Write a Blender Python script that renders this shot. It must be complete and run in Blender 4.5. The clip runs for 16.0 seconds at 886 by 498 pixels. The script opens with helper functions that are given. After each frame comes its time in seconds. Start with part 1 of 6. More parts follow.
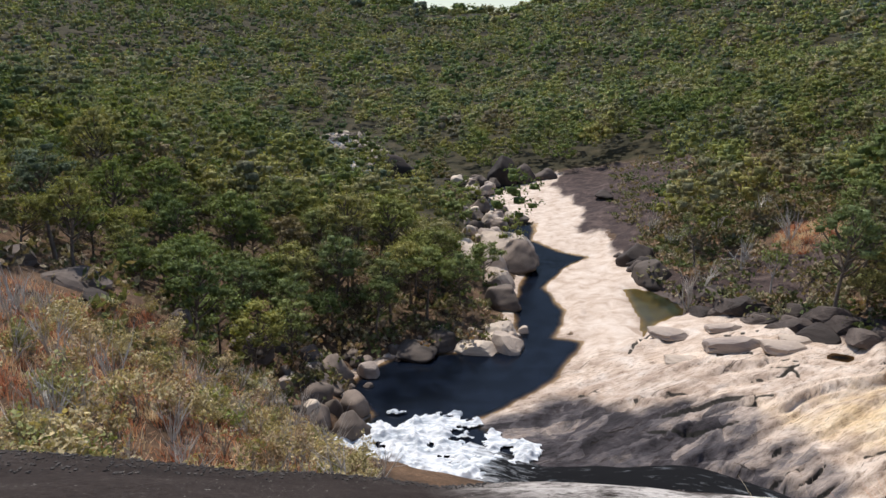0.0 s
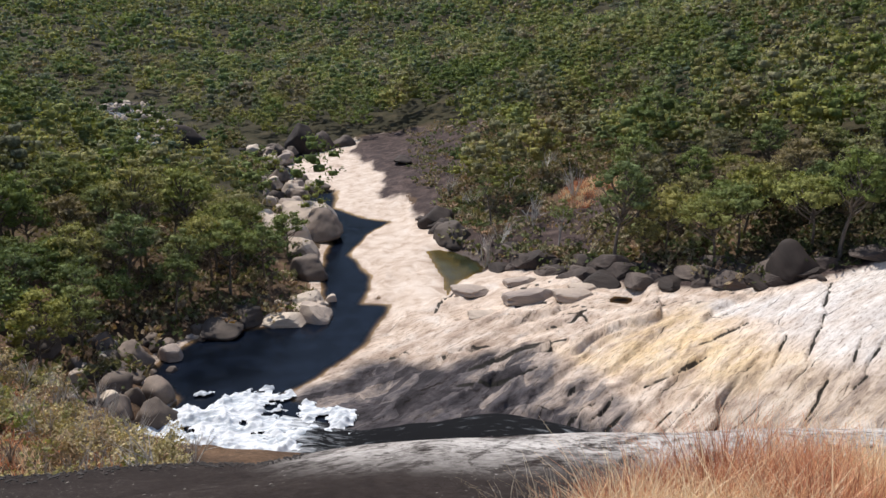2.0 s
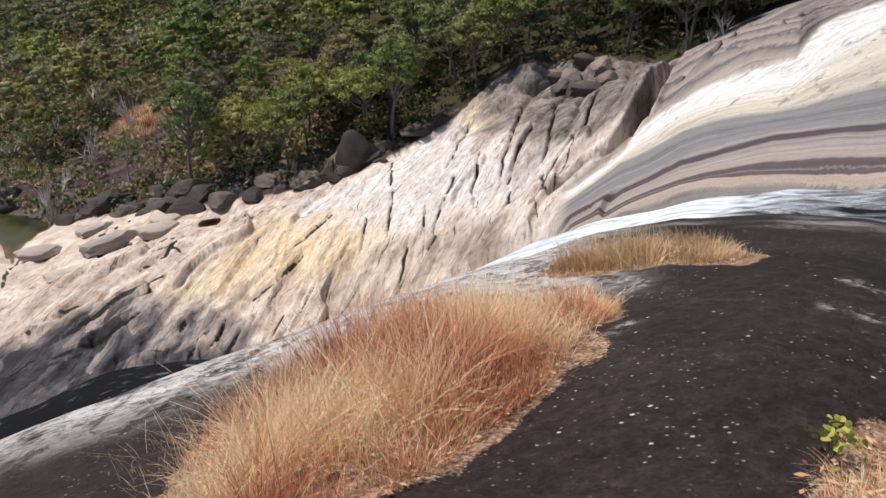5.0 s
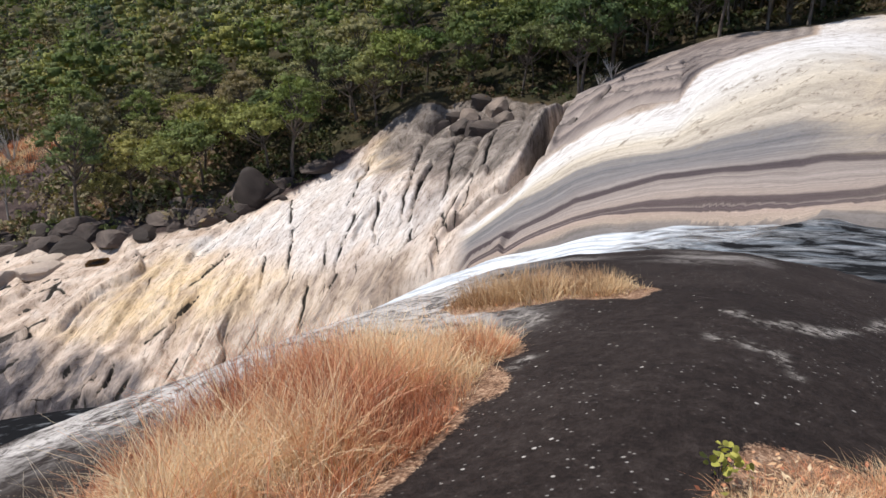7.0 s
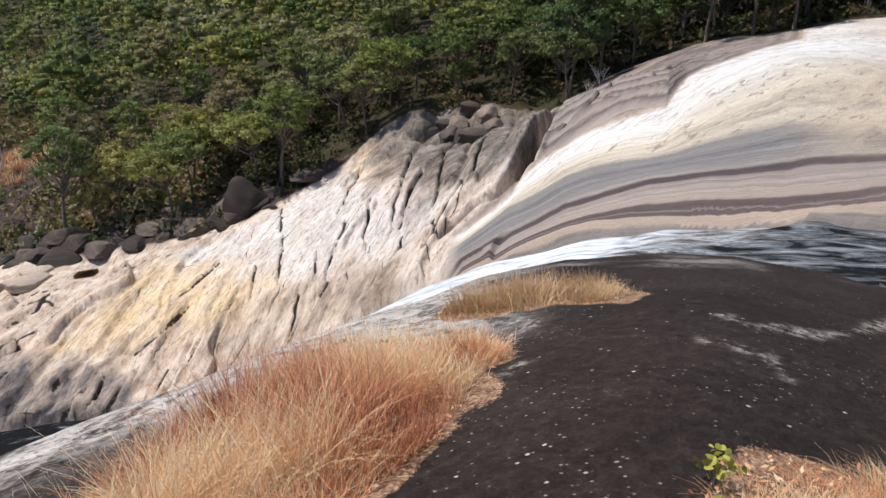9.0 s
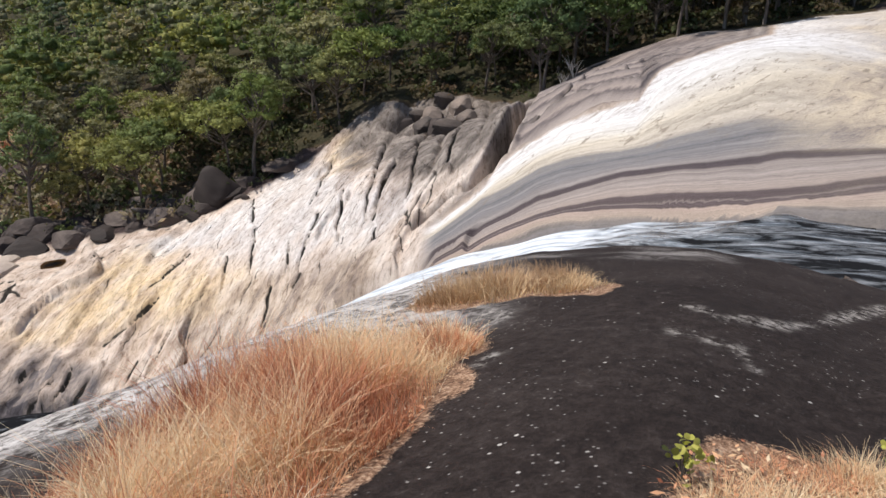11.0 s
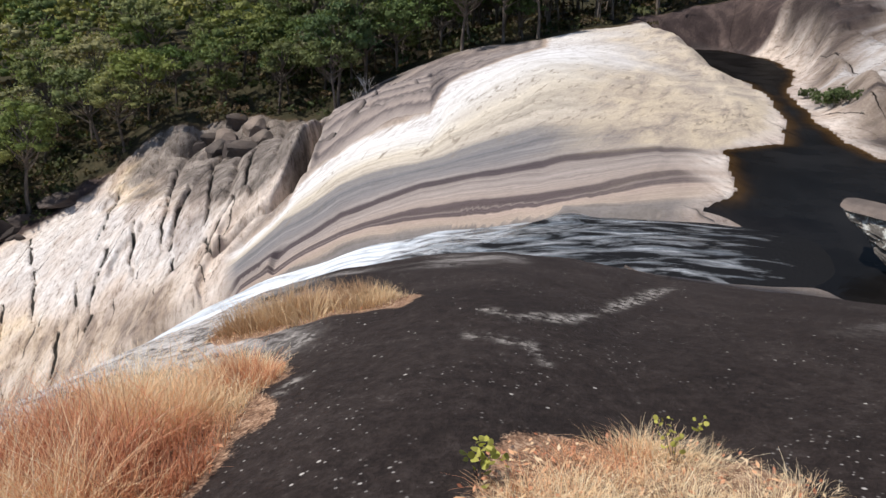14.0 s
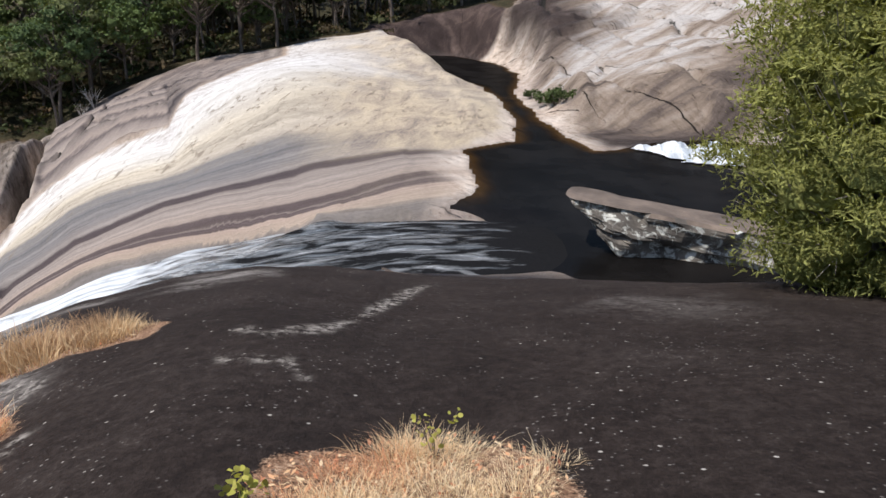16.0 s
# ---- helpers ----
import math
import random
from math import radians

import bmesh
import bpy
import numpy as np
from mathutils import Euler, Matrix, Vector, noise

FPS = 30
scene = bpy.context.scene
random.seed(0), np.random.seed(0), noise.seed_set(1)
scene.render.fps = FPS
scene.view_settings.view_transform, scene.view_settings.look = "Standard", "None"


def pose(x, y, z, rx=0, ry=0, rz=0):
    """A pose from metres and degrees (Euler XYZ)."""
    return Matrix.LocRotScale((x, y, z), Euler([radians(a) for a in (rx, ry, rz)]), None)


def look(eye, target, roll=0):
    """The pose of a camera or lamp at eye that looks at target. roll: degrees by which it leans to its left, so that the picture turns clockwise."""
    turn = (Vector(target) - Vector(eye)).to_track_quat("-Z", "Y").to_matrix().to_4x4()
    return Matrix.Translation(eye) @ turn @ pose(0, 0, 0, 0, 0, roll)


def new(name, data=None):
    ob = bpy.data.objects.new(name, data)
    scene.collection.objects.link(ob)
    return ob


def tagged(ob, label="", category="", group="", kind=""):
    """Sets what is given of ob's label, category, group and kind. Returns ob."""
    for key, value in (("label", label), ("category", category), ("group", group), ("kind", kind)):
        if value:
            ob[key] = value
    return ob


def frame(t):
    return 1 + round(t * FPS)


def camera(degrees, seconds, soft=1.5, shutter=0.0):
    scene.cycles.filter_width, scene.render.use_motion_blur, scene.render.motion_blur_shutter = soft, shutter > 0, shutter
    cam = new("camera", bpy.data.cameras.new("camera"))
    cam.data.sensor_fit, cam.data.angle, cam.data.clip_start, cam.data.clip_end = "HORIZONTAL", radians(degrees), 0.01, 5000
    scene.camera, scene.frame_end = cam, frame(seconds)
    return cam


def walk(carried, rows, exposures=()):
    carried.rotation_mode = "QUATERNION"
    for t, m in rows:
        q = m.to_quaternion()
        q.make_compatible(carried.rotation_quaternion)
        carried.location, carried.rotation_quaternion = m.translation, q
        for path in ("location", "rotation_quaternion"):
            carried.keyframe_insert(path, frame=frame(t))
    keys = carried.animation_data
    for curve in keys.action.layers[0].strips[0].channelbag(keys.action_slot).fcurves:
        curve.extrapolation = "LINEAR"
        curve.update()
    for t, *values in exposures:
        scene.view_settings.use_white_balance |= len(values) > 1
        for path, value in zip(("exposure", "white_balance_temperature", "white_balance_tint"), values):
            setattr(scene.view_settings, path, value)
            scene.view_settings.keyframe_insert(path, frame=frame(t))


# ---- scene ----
FOV = 60.0
cam = camera(FOV, 16.0)
PATH = [
    (0.0, pose(0.000, -0.000, 32, 75.50, 0.00, 0.00)),
    (0.5, pose(0.000, -0.000, 32, 74.42, -0.33, -3.39)),
    (1.0, pose(0.000, -0.000, 32, 74.01, -0.26, -7.01)),
    (1.5, pose(0.000, -0.000, 32, 73.76, 0.07, -10.66)),
    (2.0, pose(0.000, -0.000, 32, 73.14, -0.64, -14.93)),
    (2.5, pose(0.000, -0.000, 32, 72.55, -0.47, -19.68)),
    (3.0, pose(0.000, -0.000, 32, 71.13, -0.72, -23.34)),
    (3.5, pose(0.000, -0.000, 32, 69.14, -0.82, -29.47)),
    (4.0, pose(0.000, -0.000, 32, 68.11, -0.97, -36.22)),
    (4.5, pose(0.000, -0.000, 32, 66.95, -1.38, -43.03)),
    (5.0, pose(0.000, -0.000, 32, 66.48, 1.92, -47.83)),
    (5.2, pose(0.000, -0.000, 32, 66.10, 2.33, -50.05)),
    (7.3, pose(0.000, -0.000, 32, 69.53, -0.22, -55.05)),
    (7.5, pose(0.000, -0.000, 32, 69.87, 0.12, -54.98)),
    (8.0, pose(0.000, -0.000, 32, 69.76, 0.71, -54.69)),
    (8.5, pose(0.000, -0.000, 32, 71.00, -0.09, -55.59)),
    (9.0, pose(0.000, -0.000, 32, 69.69, 0.11, -55.74)),
    (11.5, pose(0.000, -0.000, 32, 68.38, -1.00, -58.28)),
    (12.0, pose(0.000, -0.000, 32, 67.38, -1.06, -59.29)),
    (12.5, pose(0.017, -0.017, 32, 68.07, -0.94, -60.94)),
    (13.0, pose(0.035, -0.034, 32, 68.75, -0.69, -63.71)),
    (13.5, pose(0.070, -0.068, 32, 69.96, -1.18, -67.57)),
    (14.0, pose(0.096, -0.093, 32, 70.50, -0.94, -72.54)),
    (14.5, pose(0.131, -0.128, 32, 70.50, -1.34, -78.15)),
    (15.0, pose(0.157, -0.153, 32, 71.48, -1.55, -82.94)),
    (15.5, pose(0.165, -0.162, 32, 71.89, -1.08, -86.78)),
    (16.0, pose(0.174, -0.170, 32, 71.46, -1.63, -91.08)),
]
walk(cam, PATH)

# ---------------------------------------------------------------- light
SUN_AZ, SUN_EL = -28.0, 60.0
world = bpy.data.worlds.new("sky")
scene.world = world
world.use_nodes = True
wn = world.node_tree
sky = wn.nodes.new("ShaderNodeTexSky")
sky.sky_type, sky.sun_disc = "NISHITA", False
sky.sun_elevation, sky.sun_rotation = radians(SUN_EL), radians(SUN_AZ)
wn.links.new(sky.outputs[0], wn.nodes["Background"].inputs[0])
wn.nodes["Background"].inputs[1].default_value = 0.13
sun = new("sun", bpy.data.lights.new("sun", "SUN"))
sun.data.energy, sun.data.angle, sun.data.color = 4.6, radians(0.5), (1.0, 0.932, 0.865)
sv = Vector((math.sin(radians(SUN_AZ)) * math.cos(radians(SUN_EL)), math.cos(radians(SUN_AZ)) * math.cos(radians(SUN_EL)), math.sin(radians(SUN_EL))))
sun.matrix_world = look(tuple(sv * 300), (0, 0, 0))
scene.view_settings.exposure = 0.0


# ---------------------------------------------------------------- node helpers
class Nodes:
    def __init__(self, name):
        self.mat = bpy.data.materials.new(name)
        self.mat.use_nodes = True
        self.t = self.mat.node_tree
        self.bsdf = self.t.nodes["Principled BSDF"]
        self.out = self.t.nodes["Material Output"]

    def node(self, kind, **sockets):
        n = self.t.nodes.new(kind)
        for k, v in sockets.items():
            self.put(n.inputs[k.replace("_", " ")], v)
        return n

    def put(self, socket, v):
        if isinstance(v, bpy.types.NodeSocket):
            self.t.links.new(v, socket)
        else:
            socket.default_value = v

    def coords(self):
        return self.t.nodes.new("ShaderNodeTexCoord").outputs["Object"]

    def attr(self, name):
        n = self.t.nodes.new("ShaderNodeAttribute")
        n.attribute_name = name
        return n.outputs["Fac"]

    def noise(self, vec, scale, detail=6, rough=0.6, dist=0.0):
        n = self.t.nodes.new("ShaderNodeTexNoise")
        self.put(n.inputs["Vector"], vec)
        for k, v in (("Scale", scale), ("Detail", detail), ("Roughness", rough), ("Distortion", dist)):
            n.inputs[k].default_value = v
        return n.outputs["Fac"]

    def stretch(self, vec, scale, rot=(0, 0, 0)):
        n = self.t.nodes.new("ShaderNodeMapping")
        self.put(n.inputs["Vector"], vec)
        n.inputs["Scale"].default_value = scale
        n.inputs["Rotation"].default_value = rot
        return n.outputs[0]

    def ramp(self, fac, stops):
        n = self.t.nodes.new("ShaderNodeValToRGB")
        self.put(n.inputs[0], fac)
        e = n.color_ramp.elements
        while len(e) < len(stops):
            e.new(0.5)
        for el, (p, c) in zip(e, stops):
            el.position = p
            el.color = (c, c, c, 1) if isinstance(c, (int, float)) else (*c, 1)
        return n.outputs[0]

    def mix(self, fac, a, b, blend="MIX"):
        n = self.t.nodes.new("ShaderNodeMix")
        n.data_type, n.blend_type = "RGBA", blend
        self.put(n.inputs[0], fac)
        for s, v in ((n.inputs[6], a), (n.inputs[7], b)):
            self.put(s, (*v, 1) if isinstance(v, tuple) and len(v) == 3 else v)
        return n.outputs[2]

    def math(self, op, a, b=0.0, clamp=False):
        n = self.t.nodes.new("ShaderNodeMath")
        n.operation, n.use_clamp = op, clamp
        self.put(n.inputs[0], a)
        self.put(n.inputs[1], b)
        return n.outputs[0]

    def bump(self, height, strength=0.5, distance=0.05, normal=None):
        n = self.t.nodes.new("ShaderNodeBump")
        self.put(n.inputs["Height"], height)
        n.inputs["Strength"].default_value, n.inputs["Distance"].default_value = strength, distance
        if normal is not None:
            self.put(n.inputs["Normal"], normal)
        return n.outputs[0]

    def finish(self, color=None, rough=None, normal=None, **more):
        for k, v in (("Base Color", color), ("Roughness", rough), ("Normal", normal), *[(k.replace("_", " "), v) for k, v in more.items()]):
            if v is not None:
                self.put(self.bsdf.inputs[k], (*v, 1) if isinstance(v, tuple) and len(v) == 3 else v)
        return self.mat


# ---------------------------------------------------------------- mesh helpers
def make_mesh(name, verts, faces, material=None, smooth=False, **attrs):
    """A mesh from arrays: faces is (n, 3) or (n, 4) and attrs are floats on the points."""
    verts, faces = np.asarray(verts, np.float32), np.asarray(faces, np.int32)
    me = bpy.data.meshes.new(name)
    n, k = faces.shape
    me.vertices.add(len(verts))
    me.vertices.foreach_set("co", verts.ravel())
    me.loops.add(n * k)
    me.loops.foreach_set("vertex_index", faces.ravel())
    me.polygons.add(n)
    me.polygons.foreach_set("loop_start", np.arange(0, n * k, k, dtype=np.int32))
    me.polygons.foreach_set("use_smooth", np.full(n, smooth, bool))
    me.update(calc_edges=True)
    for key, value in attrs.items():
        me.attributes.new(key, "FLOAT", "POINT").data.foreach_set("value", np.asarray(value, np.float32))
    if material:
        me.materials.append(material)
    return me


def part(name, me, parent, label=""):
    ob = new(name, me)
    ob.parent = parent
    return tagged(ob, label)


def thing(name, x, y, z, turn=0.0, size=1.0):
    ob = new(name)
    ob.empty_display_size = 0.2
    ob.matrix_basis = Matrix.LocRotScale((x, y, z), Euler((0, 0, turn)), (size, size, size) if isinstance(size, (int, float)) else size)
    return ob


def join(chunks):
    """Joins (verts, faces) pairs into one pair."""
    vs, fs, base = [], [], 0
    for v, f in chunks:
        vs.append(v)
        fs.append(f + base)
        base += len(v)
    return np.concatenate(vs), np.concatenate(fs)


def tube(points, radii, sides=6):
    """A tapered tube of quads along points."""
    points, radii = np.asarray(points, float), np.asarray(radii, float)
    way = np.gradient(points, axis=0)
    way /= np.linalg.norm(way, axis=1)[:, None] + 1e-9
    ref = np.where(np.abs(way[:, 2:3]) > 0.9, np.array([[1.0, 0, 0]]), np.array([[0, 0, 1.0]]))
    a = np.cross(way, ref)
    a /= np.linalg.norm(a, axis=1)[:, None]
    b = np.cross(way, a)
    ang = np.arange(sides) / sides * 2 * np.pi
    v = points[:, None] + radii[:, None, None] * (np.cos(ang)[None, :, None] * a[:, None] + np.sin(ang)[None, :, None] * b[:, None])
    i = np.arange(len(points) - 1)[:, None] * sides
    j = np.arange(sides)[None]
    k = (j + 1) % sides
    f = np.stack([i + j, i + k, i + sides + k, i + sides + j], -1).reshape(-1, 4)
    return v.reshape(-1, 3), f


def blades(centre, way, side, length, width):
    """Diamond leaves: one quad each, round its centre."""
    l, w = way * (length * 0.5)[:, None], side * (width * 0.5)[:, None]
    v = np.stack([centre - l, centre + w - l * 0.1, centre + l, centre - w - l * 0.1], 1).reshape(-1, 3)
    return v, np.arange(len(centre) * 4).reshape(-1, 4)


def unit(rng, n):
    v = rng.normal(size=(n, 3))
    return v / np.linalg.norm(v, axis=1)[:, None]


# ---------------------------------------------------------------- smooth noise on the plan
def value_noise(x, y, seed):
    xi, yi = np.floor(x).astype(np.int64), np.floor(y).astype(np.int64)
    u, v = x - xi, y - yi
    u, v = u * u * (3 - 2 * u), v * v * (3 - 2 * v)

    def h(a, b):
        n = (a * 374761393 + b * 668265263 + seed * 974634721) & 0xFFFFFFFF
        n = ((n ^ (n >> 13)) * 1274126177) & 0xFFFFFFFF
        return ((n ^ (n >> 16)) & 0xFFFF) / 65535.0

    return (h(xi, yi) * (1 - u) + h(xi + 1, yi) * u) * (1 - v) + (h(xi, yi + 1) * (1 - u) + h(xi + 1, yi + 1) * u) * v


def fbm(x, y, scale, seed=0, octaves=4):
    s, a, tot = np.zeros_like(x, dtype=float), 1.0, 0.0
    for k in range(octaves):
        s += a * value_noise(x / scale, y / scale, seed + k * 17)
        tot += a
        a, scale = a * 0.5, scale * 0.47
    return s / tot * 2 - 1


def smooth(a, b, v):
    t = np.clip((v - a) / (b - a), 0, 1)
    return t * t * (3 - 2 * t)


def line_distance(x, y, line):
    """Distance to a polyline on the plan, and the share of its length (0 to 1) at the nearest place."""
    line = np.asarray(line, float)[:, :2]
    seg = np.linalg.norm(np.diff(line, axis=0), axis=1)
    run = np.concatenate([[0], np.cumsum(seg)])
    best, share = np.full(x.shape, 1e9), np.zeros(x.shape)
    for i in range(len(seg)):
        d = line[i + 1] - line[i]
        t = np.clip(((x - line[i, 0]) * d[0] + (y - line[i, 1]) * d[1]) / (seg[i] ** 2), 0, 1)
        r = np.hypot(x - line[i, 0] - t * d[0], y - line[i, 1] - t * d[1])
        near = r < best
        best = np.where(near, r, best)
        share = np.where(near, (run[i] + t * seg[i]) / run[-1], share)
    return best, share


def inside(x, y, ring):
    """Signed distance to a closed outline: positive inside."""
    ring = np.asarray(ring, float)
    d, _ = line_distance(x, y, np.concatenate([ring, ring[:1]]))
    odd = np.zeros(x.shape, bool)
    for (x0, y0), (x1, y1) in zip(ring, np.roll(ring, -1, axis=0)):
        if y0 != y1:
            odd ^= ((y0 > y) != (y1 > y)) & (x < (x1 - x0) * (y - y0) / (y1 - y0) + x0)
    return np.where(odd, d, -d)


# ---------------------------------------------------------------- the lie of the land
EYE_Z, LOW_POOL, HIGH_POOL = 32.0, 0.0, 25.6
# the water's way down the rock slide: x, y, z of its surface, and width
SLIDE = [(20.4, -5.5, 25.50, 4.0), (20.1, -2.4, 25.62, 5.2), (19.8, -0.2, 25.64, 5.6), (19.5, 1.2, 25.60, 5.0), (19.5, 3.0, 25.38, 5.2), (19.9, 4.4, 25.0, 5.3), (21.4, 6.3, 24.2, 5.1), (23.4, 8.7, 23.05, 4.9), (25.4, 11.7, 21.55, 4.5), (26.1, 14.4, 19.95, 4.0), (26.6, 17.4, 18.6, 3.8),
         (27.0, 20.0, 17.2, 3.6), (27.4, 23.8, 14.8, 3.2), (25.6, 31.5, 8.2, 4.0), (24.6, 40.5, 3.2, 4.2), (22.8, 47.5, 1.5, 4.4), (18.6, 51.4, 1.0, 4.4), (12.6, 51.8, 0.65, 4.4), (7.2, 52.0, 0.4, 5.0), (0.5, 56.0, 0.2, 7.0)]
# the far shore of the running water
SHORE = [(21.3, 3.2, 25.2), (22.45, 5.0, 24.78), (23.5, 7.0, 24.1), (25.65, 9.6, 22.95), (27.6, 12.8, 21.4), (27.85, 15.4, 19.85), (28.3, 20.5, 17.3)]
FOREST_EDGE = [(31, 203, 1), (48, 193, 4), (36, 147, 2.4), (28, 114.8, 1.6), (29, 88, 2.2), (32.4, 81.8, 3), (40, 70.6, 4.5), (47, 61.4, 6.5), (49.2, 57.9, 8), (57.9, 54.2, 11),
               (66.4, 50, 17.4), (68, 39, 17.6), (66.5, 32.5, 18.4), (68.8, 29.8, 21), (70.7, 27.8, 22.1), (72.6, 24.2, 24.2), (74.4, 19.7, 25.5), (75.7, 14, 26.5)]
POOL = [(-8.7, 57.9), (-7.8, 60.4), (-6.6, 63.6), (-9.6, 69), (-7.8, 73.8), (-5.1, 77.2), (1, 78.6), (8.4, 78.8), (8.8, 93.6), (11, 104.7), (14.6, 119), (13, 128), (5, 128), (10.1, 138.8), (15.6, 142.5),
        (17.8, 143.6), (15.6, 130), (19.2, 122.2), (23.2, 118.7), (18.5, 112.1), (14.2, 102.1), (15.5, 92.5), (13, 83), (15.8, 81.7), (11.8, 71.9), (6.1, 65.1), (2.3, 62.2), (7.4, 57), (6.0, 52.5), (-2, 53), (-7, 55)]
UPPER_POOL = [(21.6, 0.9), (19.5, 1.3), (17.6, 0.6), (17.3, -1.6), (17.4, -2.4), (17.6, -3.5), (15.5, -8), (16, -16), (33, -20), (37, -14), (35.6, -11), (33.6, -8.9), (33.0, -7.6), (35.7, -7.2), (41, -6.6), (47, -6.4), (53, -6.3), (58, -7.0), (66, -8), (76, -7), (84, -3), (82, 3.0), (71, -0.4), (60.1, -2.7), (56, -4.2),
              (47.1, -4.7), (41, -4.9), (35.0, -4.2), (34.0, -3.0), (32.5, -1.7), (29.9, -2.0), (26.2, -2.2), (24.4, -1.6), (23.0, -1.0)]
AMBER_POOL = [(24.6, 99.0), (26.4, 100.0), (29.6, 96.0), (30.0, 90.0), (28.0, 87.4), (25.6, 85.6), (23.5, 82.7), (22.4, 80.6), (23.1, 84.9), (24.0, 92.6)]
PUDDLE = [(36.0, 68.0), (37.2, 68.5), (38.6, 67.8), (38.3, 66.9), (37.2, 66.4), (36.3, 67.0)]
CREEK = [(-10, 205), (-20, 220), (-28, 232), (-33, 262), (-40, 300), (-44, 330)]
MID_CREEK = [(15.6, 142), (10, 158), (9, 175), (16, 190), (10, 200), (-10, 206)]
SLAB = [(19, 2), (21, 5.5), (24.4, 10), (25.8, 14), (26.4, 20), (26, 26), (24, 33), (23, 41), (21, 47), (12, 50), (5, 54), (2, 62), (12, 72), (15, 82), (14, 102), (19, 122), (15, 130), (17, 144), (10, 152), (10, 178), (20, 194), (31, 203),
        (31, 180), (30, 150), (28, 120), (27.5, 105), (29, 89), (32.4, 82), (40, 70.6), (47, 61.6), (49.5, 58), (58, 54), (66.4, 50), (70, 41.5), (66, 31.2), (70, 29.7), (73, 23.4), (76, 13), (80, 1), (74, -0.5), (56, -4.6), (38, -4.8), (32, -1.6), (25, -1.2), (20, 1)]
DARK_BANK = [(29, 118), (27.5, 150), (27, 180), (31, 203), (48, 196), (60, 185), (47, 160), (40, 140)]
UPSTREAM = [(36, -6.4), (50, -7.6), (62, -8.6), (78, -8), (92, -10), (120, -26), (100, -60), (50, -50), (32, -26), (36, -14.5), (34.5, -11), (32.8, -8.2)]
BANKS = [(-14, 62, 2.5), (-20, 75, 4), (-4, 84, 1.6), (2, 100, 2), (-6, 120, 2.5), (0, 150, 1.5), (-12, 190, 0.5), (-30, 150, 5), (-8.3, 28.8, 16), (-15.7, 39, 13.9), (-10.3, 25, 17.6), (-19, 37.4, 17.5),
         (-18.4, 31, 19), (-12, 48.6, 7.5), (-7.4, 44.4, 5.9), (-21.6, 56, 14), (-19.5, 59, 6.6), (-26, 52, 16), (-34, 57, 17), (-17, 67, 4), (0, 45, 3.5), (8, 44, 3), (2, 20, 12), (12, 12, 17)]
SLOPES = [(12, 30, 7), (18, 40, 4), (6, 30, 8), (18, 20, 13), (15, 0, 23), (14, -6, 25.4), (-15, 12, 23), (-40, 40, 24), (-60, 60, 26), (-60, 110, 17), (-36, 90, 10), (-70, 180, 14), (0, -25, 29), (-30, -10, 31), (15, -25, 29), (46, -30, 31.5), (44, -15, 28)]
RISES = [(66, -14, 29.8), (62, -22, 31.8), (60, -40, 36), (84, -6, 30.3), (92, -12, 32.5), (45, 93, 5.6), (50, 106.7, 7.4), (64, 84, 12), (62, 130, 8), (60, 180, 7.5), (85, 110, 17), (84, 64, 19), (92, 36, 25), (100, 10, 28.5), (125, 50, 32), (45, 20, 24), (46, 8, 26.9), (60, 12, 26.9), (52, 36, 16.6), (40, 45, 9.5), (34, 60, 5), (22, 66, 2.4), (20, 92, 0.8)]
FAR_RING = [(-40, 14), (-20, 5), (-8, -1.5), (0, 0), (10, 5), (20, 13), (40, 34), (60, 46), (85, 48), (120, 52), (170, 50), (220, 45), (270, 35), (300, 24)]


def polar(rows):
    return [(d * math.sin(radians(a)), d * math.cos(radians(a))) for a, d in rows]


# dry grass patches on the dome, and pale scuffed cracks in its crust
PATCH_1 = polar([(20, 3.0), (24, 4.3), (32, 5.6), (40, 6.3), (48, 6.6), (54, 6.6), (58.5, 6.3), (61.3, 5.7), (59.5, 5.0), (57, 4.2), (53, 3.6), (48, 3.1), (41, 2.7), (30, 2.4)])
PATCH_2 = polar([(54.5, 9.0), (58, 9.6), (63, 9.9), (67, 9.2), (71.8, 7.6), (70, 7.2), (66, 7.4), (61, 7.6), (56, 8.2)])
PATCH_3 = polar([(77.5, 3.0), (80, 3.35), (84, 3.65), (91, 3.95), (96, 4.05), (101, 3.9), (105, 3.7), (104, 3.2), (95, 2.7), (84, 2.5), (78, 2.6)])
SCUFFS = [[(6.4, 1.4), (6.1, 1.1), (6.6, 0.93), (6.6, 0.7)], [(4.7, 2.8), (5.4, 3.0), (6.0, 3.05)], [(4.3, 2.4), (4.6, 2.4), (4.7, 2.2)],
          [(6.1, 1.15), (6.4, 0.8), (7.25, 0.55), (9.1, 0.2), (11.1, -0.2)], [(5.4, 1.3), (5.3, 0.8), (4.9, 0.6)], [(5.3, 3.3), (5.9, 3.3), (6.3, 3.35)]]

anchors = [(x, y, z) for x, y, z, w in SLIDE] + SHORE + FOREST_EDGE + BANKS + SLOPES + RISES
anchors += [(x, y, -2.0) for x, y in CREEK[1:5]] + [(x, y, -0.8) for x, y in MID_CREEK[1:5]] + [(x, y, 0.05) for x, y in POOL[2:26:2]] + [(x, y, HIGH_POOL) for x, y in UPPER_POOL[4:18:3]]
anchors += [(250 * math.sin(radians(a)), 250 * math.cos(radians(a)), z) for a, z in FAR_RING]
anchors = np.array(anchors, float)


def kernel(r):
    return np.sqrt(r * r + 9.0)


